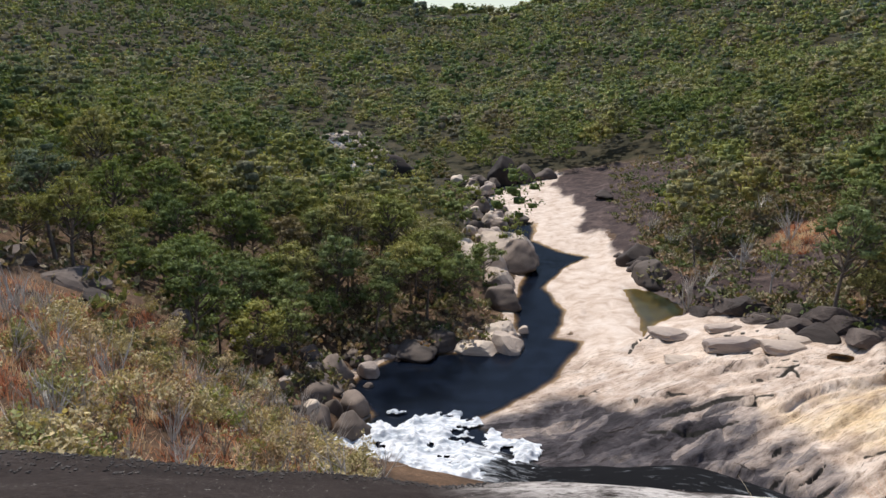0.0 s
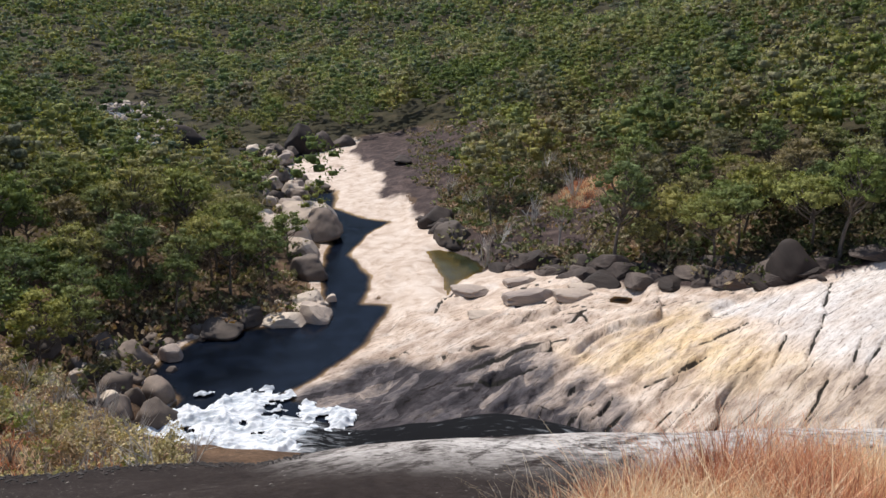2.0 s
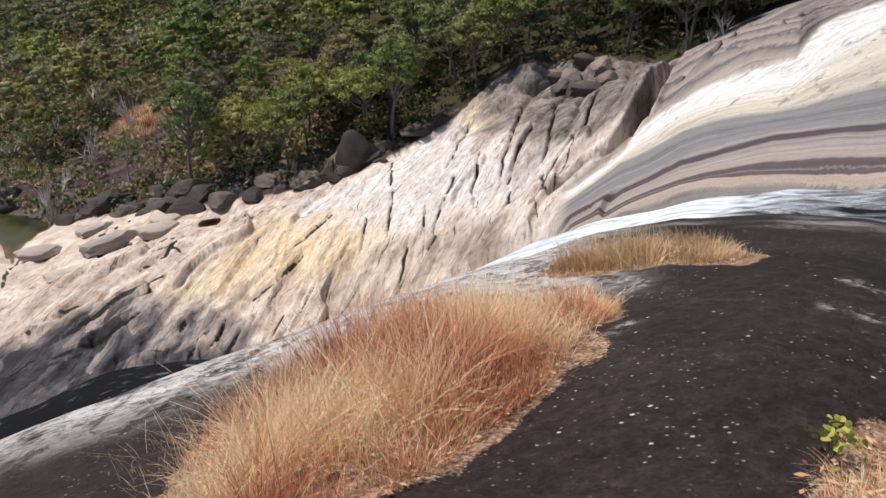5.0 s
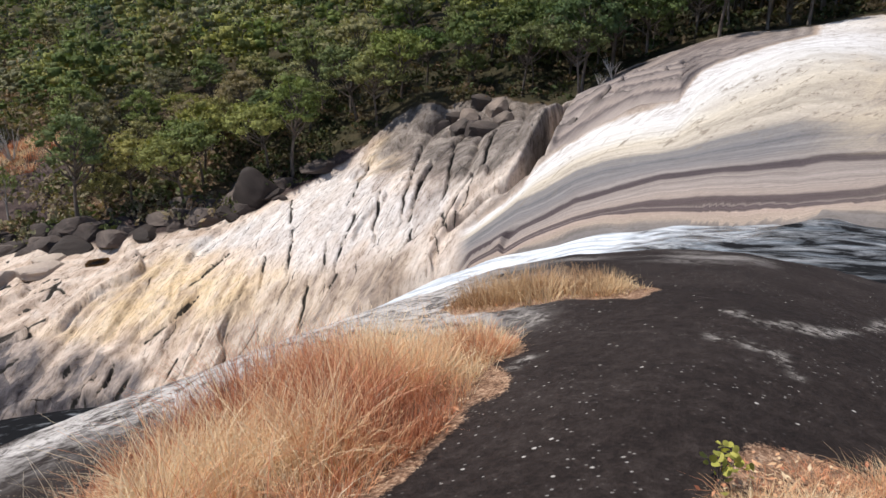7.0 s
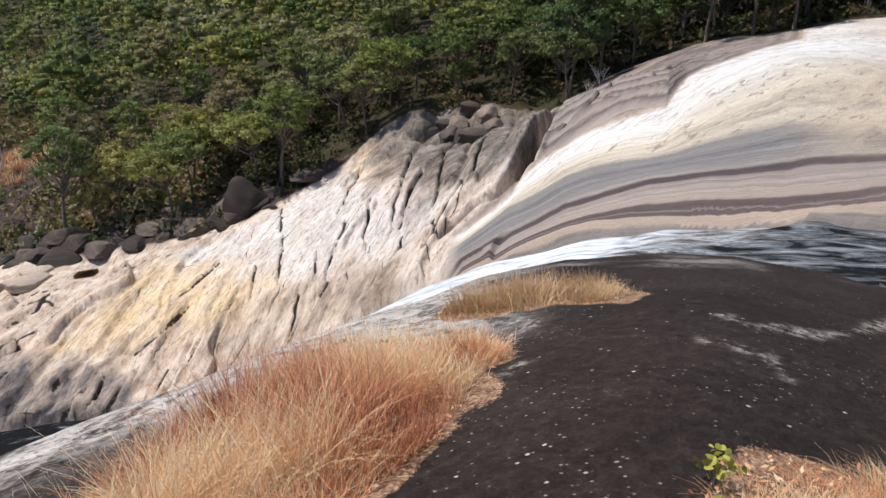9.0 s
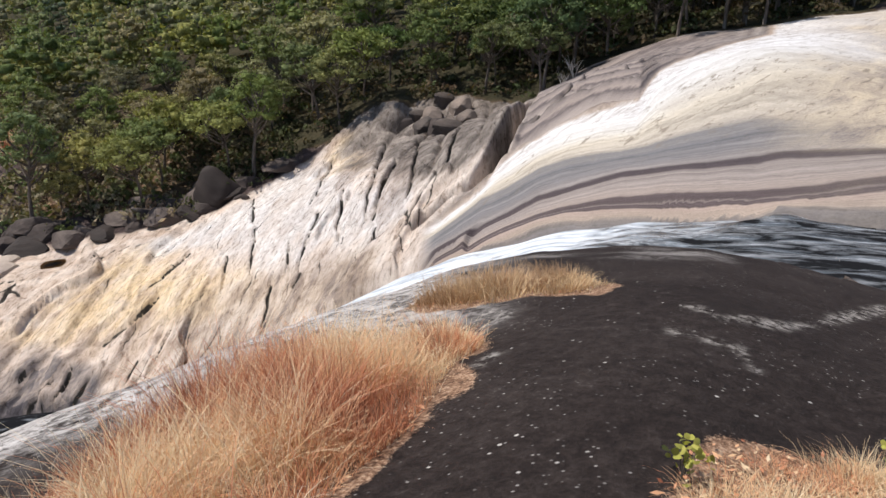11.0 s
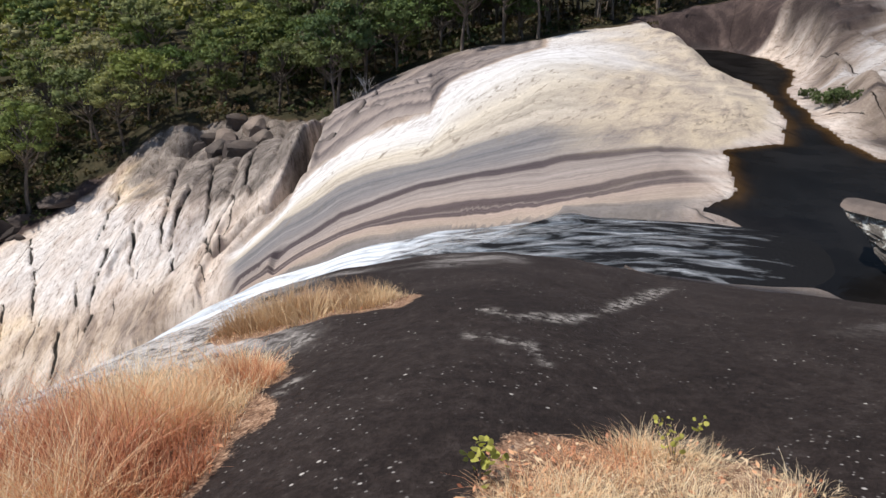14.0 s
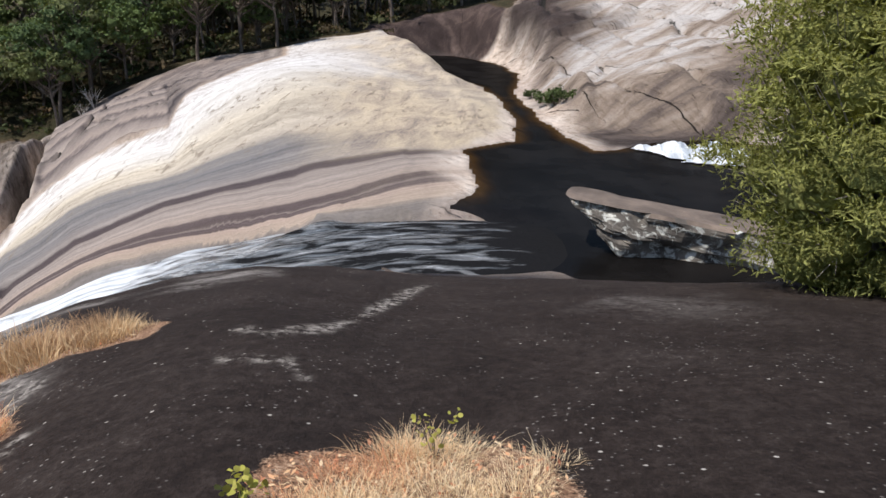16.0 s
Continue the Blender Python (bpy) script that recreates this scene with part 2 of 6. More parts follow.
_a = np.hypot(anchors[:, None, 0] - anchors[None, :, 0], anchors[:, None, 1] - anchors[None, :, 1])
_n = len(anchors)
_m = np.zeros((_n + 3, _n + 3))
_m[:_n, :_n] = kernel(_a) - np.eye(_n) * 0.8
_m[:_n, _n:] = np.c_[np.ones(_n), anchors[:, :2]]
_m[_n:, :_n] = _m[:_n, _n:].T
weights = np.linalg.solve(_m, np.r_[anchors[:, 2], 0, 0, 0])

# the bare dome that the camera stands on: azimuth, steepness of the sight line over its brow, distance of the brow
BROW = [(-60, 0.30, 15), (-33, 0.473, 12), (-25, 0.53, 10.5), (-15, 0.585, 9.5), (0, 0.623, 9), (7, 0.612, 9.5), (20, 0.594, 10.5), (34, 0.550, 12), (43, 0.505, 13), (48, 0.479, 14), (54, 0.452, 15), (59, 0.418, 16),
        (65, 0.388, 16), (72, 0.366, 16), (78, 0.356, 16.5), (84, 0.362, 17), (90, 0.372, 17.4), (97, 0.371, 17.4), (103, 0.358, 17), (112, 0.342, 16), (119, 0.323, 15), (125, 0.305, 15), (150, 0.2, 18), (200, 0.1, 25), (260, 0.1, 25), (300, 0.30, 15)]
brow = np.array(BROW)
STAND = 1.65


def dome_height(x, y):
    r, az = np.hypot(x, y), np.degrees(np.arctan2(x, y)) % 360
    t = np.interp(az, brow[:, 0] % 360, brow[:, 1], period=360)
    d = np.interp(az, brow[:, 0] % 360, brow[:, 2], period=360)
    near = 1 - smooth(0.5, 3.5, r)
    t, d = t + (0.4 - t) * near, d + (14.0 - d) * near
    return EYE_Z - STAND - (t - 2 * STAND / d) * r - STAND * (r / d) ** 2


RIDGE = np.array([(-60, 150), (-40, 150), (-20, 150), (-9, 140), (-4, 118), (-1.2, 88), (4, 84), (7, 120), (12, 160), (30, 210), (60, 220), (120, 180), (200, 120), (290, 150)], float)


def land_height(x, y):
    """Height of the land, with no fine relief."""
    r, az = np.hypot(x, y), np.degrees(np.arctan2(x, y)) % 360
    k = np.minimum(1, 250 / np.maximum(r, 1))
    px, py = x * k, y * k
    z = weights[-3] + weights[-2] * px + weights[-1] * py
    for (ax, ay, _), w in zip(anchors, weights[:_n]):
        z = z + w * kernel(np.hypot(px - ax, py - ay))
    rise = np.interp(az, RIDGE[:, 0] % 360, RIDGE[:, 1], period=360)
    far = smooth(240, 1700, r)
    return z + far * rise + fbm(x, y, 330.0, 5, 3) * 42 * smooth(260, 800, r)


# strata of the banded slab, from the water upward: azimuth and distance of each seam
SEAM_WATER = [(52.2, 33.8), (57.2, 33.8), (59.2, 33.0), (61.1, 32.5), (62.9, 31.7), (65.2, 31.0), (67.4, 30.1), (69.3, 29.2), (73.5, 26.7), (77.4, 24.4), (81.2, 22.9), (83.7, 22.7), (86.8, 22.9), (88.8, 23.4), (91.4, 24.1), (94.4, 25.0), (100.4, 26.0)]
SEAM_LOW = [(53.2, 33.6), (58.2, 33.6), (60.9, 32.9), (63.0, 32.4), (65.2, 31.7), (67.3, 30.8), (69.3, 29.7), (73.4, 27.2), (76.6, 25.4), (80.3, 23.8), (82.7, 23.5), (84.5, 23.8), (86.5, 24.8), (88.7, 26.0), (90.9, 26.9), (93.3, 27.8), (99.3, 28.8)]
SEAM_HIGH = [(53.7, 33.8), (58.7, 33.8), (61.0, 34.3), (62.9, 34.0), (65.1, 34.2), (67.2, 33.6), (69.2, 33.2), (71.2, 32.9), (73.1, 32.0), (77.0, 30.6), (80.5, 30.4), (81.6, 30.9), (84.3, 31.1), (86.5, 30.9), (88.5, 31.3), (91.1, 31.8), (92.9, 31.6), (98.9, 32.6)]
SEAM_GREY = [(53.6, 37.4), (58.6, 37.4), (60.8, 38.3), (62.8, 37.9), (65.0, 38.3), (66.9, 38.0), (69.0, 37.1), (71.0, 36.3), (72.9, 36.1), (74.8, 36.3), (76.7, 36.6), (78.4, 36.9), (80.2, 37.5), (83.3, 37.0), (86.2, 37.5), (90.5, 35.9), (94.6, 35.2), (96.6, 34.7), (102.6, 35.7)]
SEAM_WHITE = [(54.8, 39.0), (59.8, 39.0), (61.0, 39.6), (61.8, 41.2), (63.3, 42.2), (64.8, 42.8), (66.9, 43.1), (69.4, 42.8), (71.9, 42.4), (73.2, 47.5), (75.3, 51.4), (77.8, 56.8), (80.6, 64.2), (83.4, 65.6), (85.9, 62.7), (88.0, 60.3), (90.1, 57.8), (92.2, 55.0), (98.2, 56.0)]
SEAMS = [np.array(q, float) for q in (SEAM_WATER, SEAM_LOW, SEAM_HIGH, SEAM_GREY, SEAM_WHITE)]


def strata(az, r):
    """Place in the sequence of bands: 1 at the water's seam to 5 at the white rock's upper edge, 6 beyond."""
    out = np.full(r.shape, 0.4)
    last = np.interp(az, SEAMS[0][:, 0], SEAMS[0][:, 1])
    out = np.where(r < last, np.clip(1 - (last - r) / 3, 0.0, 1), out)
    for n, seam in enumerate(SEAMS[1:]):
        here = np.maximum(np.interp(az, seam[:, 0], seam[:, 1]), last + 0.3)
        out = np.where(r >= last, n + 1 + np.clip((r - last) / (here - last), 0, 1), out)
        last = here
    return np.where(r >= last, 5 + np.clip((r - last) / 16, 0, 1), out)


# open joints of the bare rock on the plan, by reach of the slab
JOINTS_FOOT = [[(40.7, 51.1), (36.9, 50.6), (34.3, 51.8)], [(35.0, 49.0), (31.9, 48.5), (29.1, 49.3)], [(43.2, 59.5), (40.0, 63.1), (36.5, 62.3)], [(29.8, 58.9), (28.8, 58.5), (28.0, 58.7)], [(30.1, 67.9), (32.5, 67.5), (34.8, 64.8)],
               [(27.7, 49.9), (26.0, 48.4), (25.1, 48.2)], [(27.8, 47.5), (26.2, 46.5), (24.2, 45.9)], [(26.2, 49.7), (24.3, 49.6), (21.4, 48.3)], [(29.7, 44.9), (27.8, 43.7), (27.1, 43.8)], [(25.9, 52.6), (25.0, 52.1)], [(24.7, 48.9), (23.0, 46.4)], [(25.3, 60.2), (26.6, 59.5), (27.0, 61.1)]]
JOINTS_BAR = [[(27.0, 73.9), (27.0, 70.2), (30.2, 69.3)], [(22.5, 68.5), (25.5, 69.5), (28.0, 66.5)], [(19.5, 75.5), (22.3, 79.8), (24.5, 83)], [(20.1, 92.1), (21.2, 91.4), (22.1, 91.9)], [(31.5, 61.6), (31.9, 64.0), (30.4, 66.2)], [(28.2, 59.8), (24.6, 61.3), (20.6, 60.6), (17.9, 60.8)], [(24.5, 57.5), (20.5, 57.4), (17.2, 59)],
              [(14.5, 62.5), (18.5, 64.2), (22.5, 63.4)], [(12.5, 66.5), (15.5, 67.2)], [(33.0, 73.2), (36.5, 72.5), (38.6, 70.6)], [(33, 66), (30.5, 63.5), (27.6, 63.8)], [(25.5, 77.5), (29, 76), (33.5, 76.3)], [(16.5, 108), (19.5, 107), (22, 108.5)]]
JOINTS_WALL = [[(32.0, 43.8), (29.6, 42.5), (28.3, 42.1)], [(34.7, 42.1), (33.8, 42.4), (32.9, 42.0)], [(39.6, 45.8), (37.5, 43.7), (35.7, 42.3)], [(43.2, 48.4), (43.3, 46.2)], [(43.2, 46.0), (39.6, 42.8), (36.6, 40.0)], [(36.1, 39.7), (36.2, 38.1), (36.7, 37.4)], [(36.7, 37.4), (32.8, 33.9), (30.6, 32.7)],
               [(54.0, 56.8), (48.2, 51.5), (43.2, 46.0)], [(43.9, 39.0), (40.5, 36.9)], [(56.8, 48.7), (51.5, 45.6), (45.8, 41.9)], [(40.0, 38.8), (35.7, 35.1)], [(30.4, 39.7), (29.0, 38.7)], [(40.3, 36.7), (36.8, 34.7), (33.9, 32.6)]]
JOINTS_TOP = [[(56.3, 33.6), (41.9, 26.2), (37.4, 25.2), (32.8, 23.6)], [(56.8, 38.5), (43.0, 29.7), (38.2, 26.9)], [(50.2, 36.3), (45.2, 33.9), (38.0, 29.4)], [(58.6, 43.4), (44.0, 34.3), (38.2, 30.4)], [(36.9, 28.4), (34.6, 26.6), (34.2, 27.3)], [(47.4, 39.5), (41.0, 34.8), (36.9, 31.1)],
              [(36.6, 25.7), (33.7, 23.3), (31.9, 23.2)], [(31.3, 24.6), (30.9, 25.1), (30.5, 26.0)], [(41.2, 19.6), (45.4, 18.9), (52, 19.5), (60, 20.5)], [(47, 16.4), (54, 16.6), (63, 17.2)], [(44.5, 18.6), (43.6, 17.2)]]
JOINTS_SHELF = [[(41, -11), (45, -9.8), (50, -9.4)], [(52, -12.5), (58, -12), (64, -10.5)], [(46, -17), (52, -15.5), (60, -15), (68, -13)], [(48, -21), (56, -19), (64, -19.5), (72, -17)], [(56, -25), (64, -23.5), (74, -24)], [(40, -14.5), (44, -13.4)], [(70, -11), (78, -11.5), (88, -13)], [(47, -11.5), (52, -11)]]
CLEFT = [(60, 28.6), (52, 25.2), (46, 22.9), (41.5, 21.6), (38.0, 20.5), (36.2, 20.4), (35.3, 20.9), (34.9, 21.8), (33.6, 22.6)]
# stains of the slab
WHITE_ROCK = [(41.7, 57.5), (46.9, 56.3), (56.2, 54.4), (56.8, 48.7), (48.0, 36.4), (36.5, 24.5), (34.0, 24.5), (38.4, 34.2), (38.0, 38.4), (39.2, 44.0), (41.7, 51.9)]
GOLD_ROCK = [(32.5, 59.5), (39.1, 60.1), (39.8, 49.6), (36.3, 41.6), (33.3, 39.0), (31.7, 43.5), (30.0, 48.1), (27.6, 55.8), (27.3, 58.5)]
GOLD_CAP = [(56.8, 48.7), (61.6, 50.8), (57.9, 44.6), (51.3, 40.2)]
GREY_FOOT = [(32.9, 46.3), (34.6, 43.6), (32.9, 37.4), (29.8, 33.6), (28.6, 37.3), (29.6, 41.4)]
BROWN_ROCK = [(57.5, 46.0), (66, 53), (78, 47), (74, 30), (60, 28.6), (46, 23), (39.6, 21.4), (38.4, 23), (40.5, 27.5), (45.5, 35.2)]
GREY_SHORE = [(10, 66), (20, 63.5), (25.2, 60.1), (26.5, 57.1), (29.0, 50.8), (28.2, 45.7), (25, 41), (15, 44), (1, 55), (3, 62)]
SEEP_ROCK = [(33.9, 35.5), (33.9, 30.3), (32.4, 25.6), (29.5, 24.0), (29.5, 27), (30.0, 32)]
SUN_SIDE = (-0.47, 0.88)


def joint_relief(x, y):
    """How deep the open joints are cut, the lift of the rock on their sunny side, and the mask of their dark gap."""
    deep, lift, gap = np.zeros(x.shape), np.zeros(x.shape), np.zeros(x.shape)
    for lines, width, cut, rise in ((JOINTS_FOOT, 0.15, 0.5, 0.28), (JOINTS_BAR, 0.22, 0.4, 0.36), (JOINTS_WALL, 0.11, 0.45, 0.20), (JOINTS_TOP, 0.12, 0.6, 0.14), (JOINTS_SHELF, 0.26, 0.7, 0.50)):
        for line in lines:
            q = np.array(line)
            m = (x > q[:, 0].min() - 4) & (x < q[:, 0].max() + 4) & (y > q[:, 1].min() - 4) & (y < q[:, 1].max() + 4)
            if not m.any():
                continue
            px, py = x[m], y[m]
            jig = 0.16 * fbm(px, py, 1.3, 140, 3) + 0.25 * fbm(px, py, 5.0, 141, 2)
            px, py = px + jig, py - jig
            d, share = line_distance(px, py, q)
            run = np.r_[0, np.cumsum(np.hypot(*np.diff(q, axis=0).T))]
            run /= run[-1]
            ax, ay = np.interp(share, run, q[:, 0]), np.interp(share, run, q[:, 1])
            side = (px - ax) * SUN_SIDE[0] + (py - ay) * SUN_SIDE[1]
            taper = 0.35 + 0.65 * np.sqrt(np.clip(4 * share * (1 - share), 0, 1))
            deep[m] = np.maximum(deep[m], cut * taper * np.exp(-(d / width) ** 2))
            gap[m] = np.maximum(gap[m], np.exp(-(d / (width * 1.1 * taper)) ** 2) * (0.55 + 0.45 * smooth(0.25, 0.55, value_noise(px / 1.4, py / 1.4, 142))))
            lift[m] += rise * taper * np.exp(-d / 1.1) * smooth(-0.08, 0.08, side)
    return deep, np.minimum(lift, 0.6), gap


def slide_tilt(share):
    """How far the running water leans towards the dome, half its width, by the share of the way."""
    return 0.6 * smooth(0.07, 0.13, share) * smooth(0.40, 0.30, share)


def saw(q, edge=0.16):
    """Ledges: a slow rise and a sharp drop."""
    t = q - np.floor(q)
    return np.where(t < 1 - edge, t / (1 - edge), (1 - t) / edge)


def sparse_bank(az, r):
    """The dry scrubby bank right of the river."""
    return smooth(10, 12, az) * smooth(30, 27, az) * smooth(84, 92, r) * smooth(200, 180, r)


def terrain(x, y):
    """Height and the surface's zones at points of the plan."""
    x, y = np.asarray(x, float), np.asarray(y, float)
    r, az = np.hypot(x, y), np.degrees(np.arctan2(x, y))
    land, dome = land_height(x, y), dome_height(x, y)
    dome = np.where(r > 60, -200, dome)
    wob = fbm(x, y, 6.0, 31, 4)
    slab = smooth(-0.8, 0.8, inside(x, y, SLAB) + wob * 1.6)
    upstream = smooth(-1, 1, inside(x, y, UPSTREAM) + wob * 2)
    bank = smooth(-4, 4, inside(x, y, DARK_BANK) + wob * 6)
    slope_rock = smooth(9, 6, np.hypot(x - 42.5, (y - 93) * 0.8) + wob * 4)
    hem, hem_at = line_distance(x, y, FOREST_EDGE[3:10])
    hem = smooth(5.0, 3.0, hem + 3.0 * wob + 1.0) * (1 - slab)
    bank = np.maximum(bank, hem)
    inlet = smooth(77, 81, r) * smooth(80, 83, az) * smooth(97, 94, az)
    rock = np.maximum.reduce([slab, upstream, bank, slope_rock])
    # relief of the bare rock
    lower = slab * smooth(46, 34, az) * smooth(110, 80, y)
    upper = slab * smooth(36, 46, az) * smooth(68, 58, az)
    parting = np.interp(r, [30, 39, 40, 41.3, 43, 50, 80], [55.5, 56.5, 59, 61.6, 62.8, 64.2, 65.2])
    flow = slab * smooth(-0.7, 0.9, az - parting + 0.5 * wob)
    splash = smooth(8.0, 4.5, land) * smooth(80, 66, y + 0.3 * x)
    # sheet ledges along the rock's grain: a slow fall towards the valley and a sharp face towards the slide
    for ux, uy, mask, seed in ((0.90, 0.43, lower, 3), (0.90, 0.43, upper, 4)):
        u, v = x * ux + y * uy, -x * uy + y * ux
        bend = 0.9 * fbm(u / 14, v / 9, 1.0, 160 + seed, 3)
        q = v / 8.0 + bend * 1.2
        amount = smooth(0.36, 0.62, value_noise(u / 9, v / 8, 170 + seed))
        land = land - mask * (0.55 + 0.5 * splash) * amount * (saw(q, 0.06) - 0.5) - mask * splash * 0.45 * (saw(v / 3.1 + 1.5 * bend + 0.25 * u / 9, 0.10) - 0.5)
        if seed == 4:
            t = v / 3.3 + 0.5 * fbm(u / 12, v / 5, 1.0, 190, 2)
            t = t - np.floor(t)
            finger = smooth(50, 54, az) * smooth(66, 63, az) * smooth(47, 52, r)
            land = land + mask * finger * (0.8 * np.clip(1 - (2 * t - 1) ** 6, 0, 1) - 0.5)
        land = land + mask * (0.16 * fbm(u / 9, v / 4, 1.0, 180 + seed, 2) + 0.06 * fbm(x, y, 1.8, 44, 3))
    land = land + hem * (0.7 * fbm(x, y * 1.6, 3.2, 17, 3) + 0.35) + flow * 0.16 * fbm(x, y, 5, 12, 4) + (bank + slope_rock) * 0.8 * fbm(x, y, 5, 14, 5) + upstream * (1.3 * fbm(x * 0.6, y, 9, 14, 2) - 0.5 * (saw((x * 0.5 + y * 0.85) / 7 + 1.2 * fbm(x, y, 12, 19, 2), 0.12) - 0.5))
    land = land + slab * smooth(80, 90, y) * 0.35 * fbm(x, y, 5, 15, 4)
    land = land + (1 - rock) * smooth(20, 60, r) * 0.7 * fbm(x, y, 7, 16, 4)
    # the cleft between the blocks and the banded slab
    cd, _ = line_distance(x + 0.3 * wob, y + 0.3 * wob, CLEFT)
    land = land - 3.2 * np.exp(-(cd / 0.62) ** 4) * slab + 0.8 * np.exp(-cd / 2.2) * slab * (1 - flow)
    # sheet ledges over the white rock, and the open joints
    seq = strata(az, r)
    ledges = flow * smooth(5.0, 5.06, seq) * smooth(80, 74, az)
    sheet = (seq - 5) * 5.5 + 0.7 * fbm(x, y, 7, 23, 3)
    land = land + ledges * (0.6 * saw(sheet, 0.10) - 0.25 + 0.15 * fbm(x, y, 2.2, 24, 3))
    cut, lift, gap = joint_relief(x, y)
    bare = np.maximum(slab, upstream)
    land = land + bare * (lift - cut)
    rugged = smooth(48, 36, az) * (1 - flow)
    shelf = smooth(-2, 2, inside(x, y, GREY_SHORE) + 2 * wob)
    land = land - slab * shelf * 0.55 * (saw((x * 0.50 - y * 0.86) / 3.4 + 1.3 * fbm(x, y, 9, 34, 3), 0.07) - 0.5) + slab * shelf * 0.18 * fbm(x, y, 1.6, 35, 3)
    land = land + slab * (1 - flow) * 0.035 * fbm(x, y, 1.1, 26, 3) + slab * rugged * 0.22 * (saw((x * 0.43 - y * 0.90) / 2.3 + 1.6 * fbm(x, y, 8, 27, 3), 0.08) - 0.5) * smooth(-0.1, 0.2, fbm(x, y, 5, 28, 2))
    land = land + upstream * (0.25 * fbm(x, y, 2.4, 29, 4) - 0.5 * (saw((y * 0.97 - x * 0.24) / 4.2 + 1.1 * fbm(x, y, 9, 30, 3), 0.10) - 0.5) * smooth(-0.2, 0.2, fbm(x, y, 8, 33, 2)))
    # hollows under the top blocks, a pothole in the river bar and a bulge of the upstream rock
    for hx, hy, reach, deep in ((63.7, 45.2, 1.5, 2.6), (66.0, 45.8, 1.2, 2.0), (57.2, 36.0, 1.0, 1.8), (21.1, 91.0, 0.8, 0.9), (43.0, -9.6, 5.0, -0.9)):
        land = land - deep * np.exp(-((x - hx) ** 2 + (y - hy) ** 2) / reach ** 2)
    # stream and pools
    sd, share = line_distance(x, y, SLIDE)
    k = 0.9
    z = 0.5 * (land + dome + np.sqrt((land - dome) ** 2 + k * k)) - 0.5 * k * np.exp(-((land - dome) / 2) ** 2)
    on_dome = smooth(-0.6, 0.6, dome - land + wob * 0.4)
    z = z + on_dome * (0.05 * fbm(x, y, 1.3, 51, 4) + 0.10 * fbm(x, y, 4.5, 52, 3) * smooth(2, 6, r))
    cum = np.r_[0, np.cumsum([math.hypot(b[0] - a[0], b[1] - a[1]) for a, b in zip(SLIDE, SLIDE[1:])])]
    level, half = np.interp(share, cum / cum[-1], [p[2] for p in SLIDE]), 0.5 * np.interp(share, cum / cum[-1], [p[3] for p in SLIDE])
    nx_, ny_ = (np.interp(share, cum / cum[-1], [p[c] for p in SLIDE]) for c in (0, 1))
    away = np.sign((x - nx_) * nx_ + (y - ny_) * ny_)
    level = level + slide_tilt(share) * np.clip(away * sd / half, -1, 1)
    cut = smooth(half + 0.5, half - 0.4, sd)
    z = np.maximum(z, np.where(sd < half + 7, level + 0.02 - 0.60 * np.maximum(sd - half, 0), -99))
    z = z + (np.minimum(z, level - 0.40) - z) * cut
    wet = smooth(2.4, 1.0, sd)
    depth = np.zeros_like(x)
    rocky = np.zeros_like(x)
    for ring, level, deep in ((POOL, LOW_POOL, 2.2), (UPPER_POOL, HIGH_POOL, 1.8), (AMBER_POOL, 0.75, 0.9), (PUDDLE, 4.0, 0.5)):
        s = inside(x, y, ring) + 0.5 * fbm(x, y, 3.0, 61, 3) * smooth(300, 100, r)
        shore = level + 0.04 + 0.07 * np.maximum(-s, 0)
        bed = level - deep * smooth(0, 5.5, s) - 0.05
        lift = np.clip(shore - z, 0, 2.5) * smooth(-5, -0.4, s) * (smooth(2.2, 4.5, sd) if level > 1 else 1)
        beach = level + 0.04 + (z - level) * smooth(-0.1, 2.6, -s)
        z = np.where(s > 0, bed, np.where((z > level) & (s > -2.6), beach, z + lift))
        depth = np.where(s > 0, smooth(0, 5.5, s), depth)
        wet = np.maximum(wet, smooth(-0.3, 0.1, s))
        rocky = np.maximum(rocky, smooth(-4, -2.5, s) if level > 20 else smooth(-1.6, -0.6, s))
    ld, _ = line_distance(x, y, CREEK)
    z = np.where(ld < 8, np.minimum(z, -2.6 + 0.1 * ld), z)
    ld, _ = line_distance(x, y, MID_CREEK)
    z = np.where(ld < 4, np.minimum(z, -0.7 + 0.15 * ld), z)
    zones = dict(rock=np.maximum.reduce([rock, on_dome, rocky]), dome=on_dome, bank=smooth(0.02, 0.75, np.maximum.reduce([bank, slope_rock, inlet])) * (1 - on_dome), slab=slab * (1 - on_dome), upstream=upstream * (1 - on_dome), wet=wet)
    scuff = np.zeros_like(x)
    for line in SCUFFS:
        q, _ = line_distance(x, y, line)
        scuff = np.maximum(scuff, np.exp(-((q + 0.12 * fbm(x, y, 0.5, 74, 3)) / (0.03 + 0.0045 * r)) ** 2))
    zones["scuff"] = scuff * on_dome
    zones["rim"] = on_dome * smooth(76, 80, az) * smooth(90, 86, az) * np.exp(-((r - 17.3 - 0.6 * wob) / 0.45) ** 2)
    litter = np.maximum.reduce([smooth(-0.20, 0.12, inside(x, y, ring) + 0.25 * fbm(x, y, 0.5, 73, 3)) for ring in (PATCH_1, PATCH_2, PATCH_3)])
    zones["litter"] = litter * on_dome
    fringe = 3.5 * wob + 1.2 * fbm(x, y, 1.7, 37, 3)
    zones["turned"] = np.maximum(0.35 * smooth(36, 46, az), smooth(-2.2, 1.6, inside(x, y, WHITE_ROCK) + fringe))
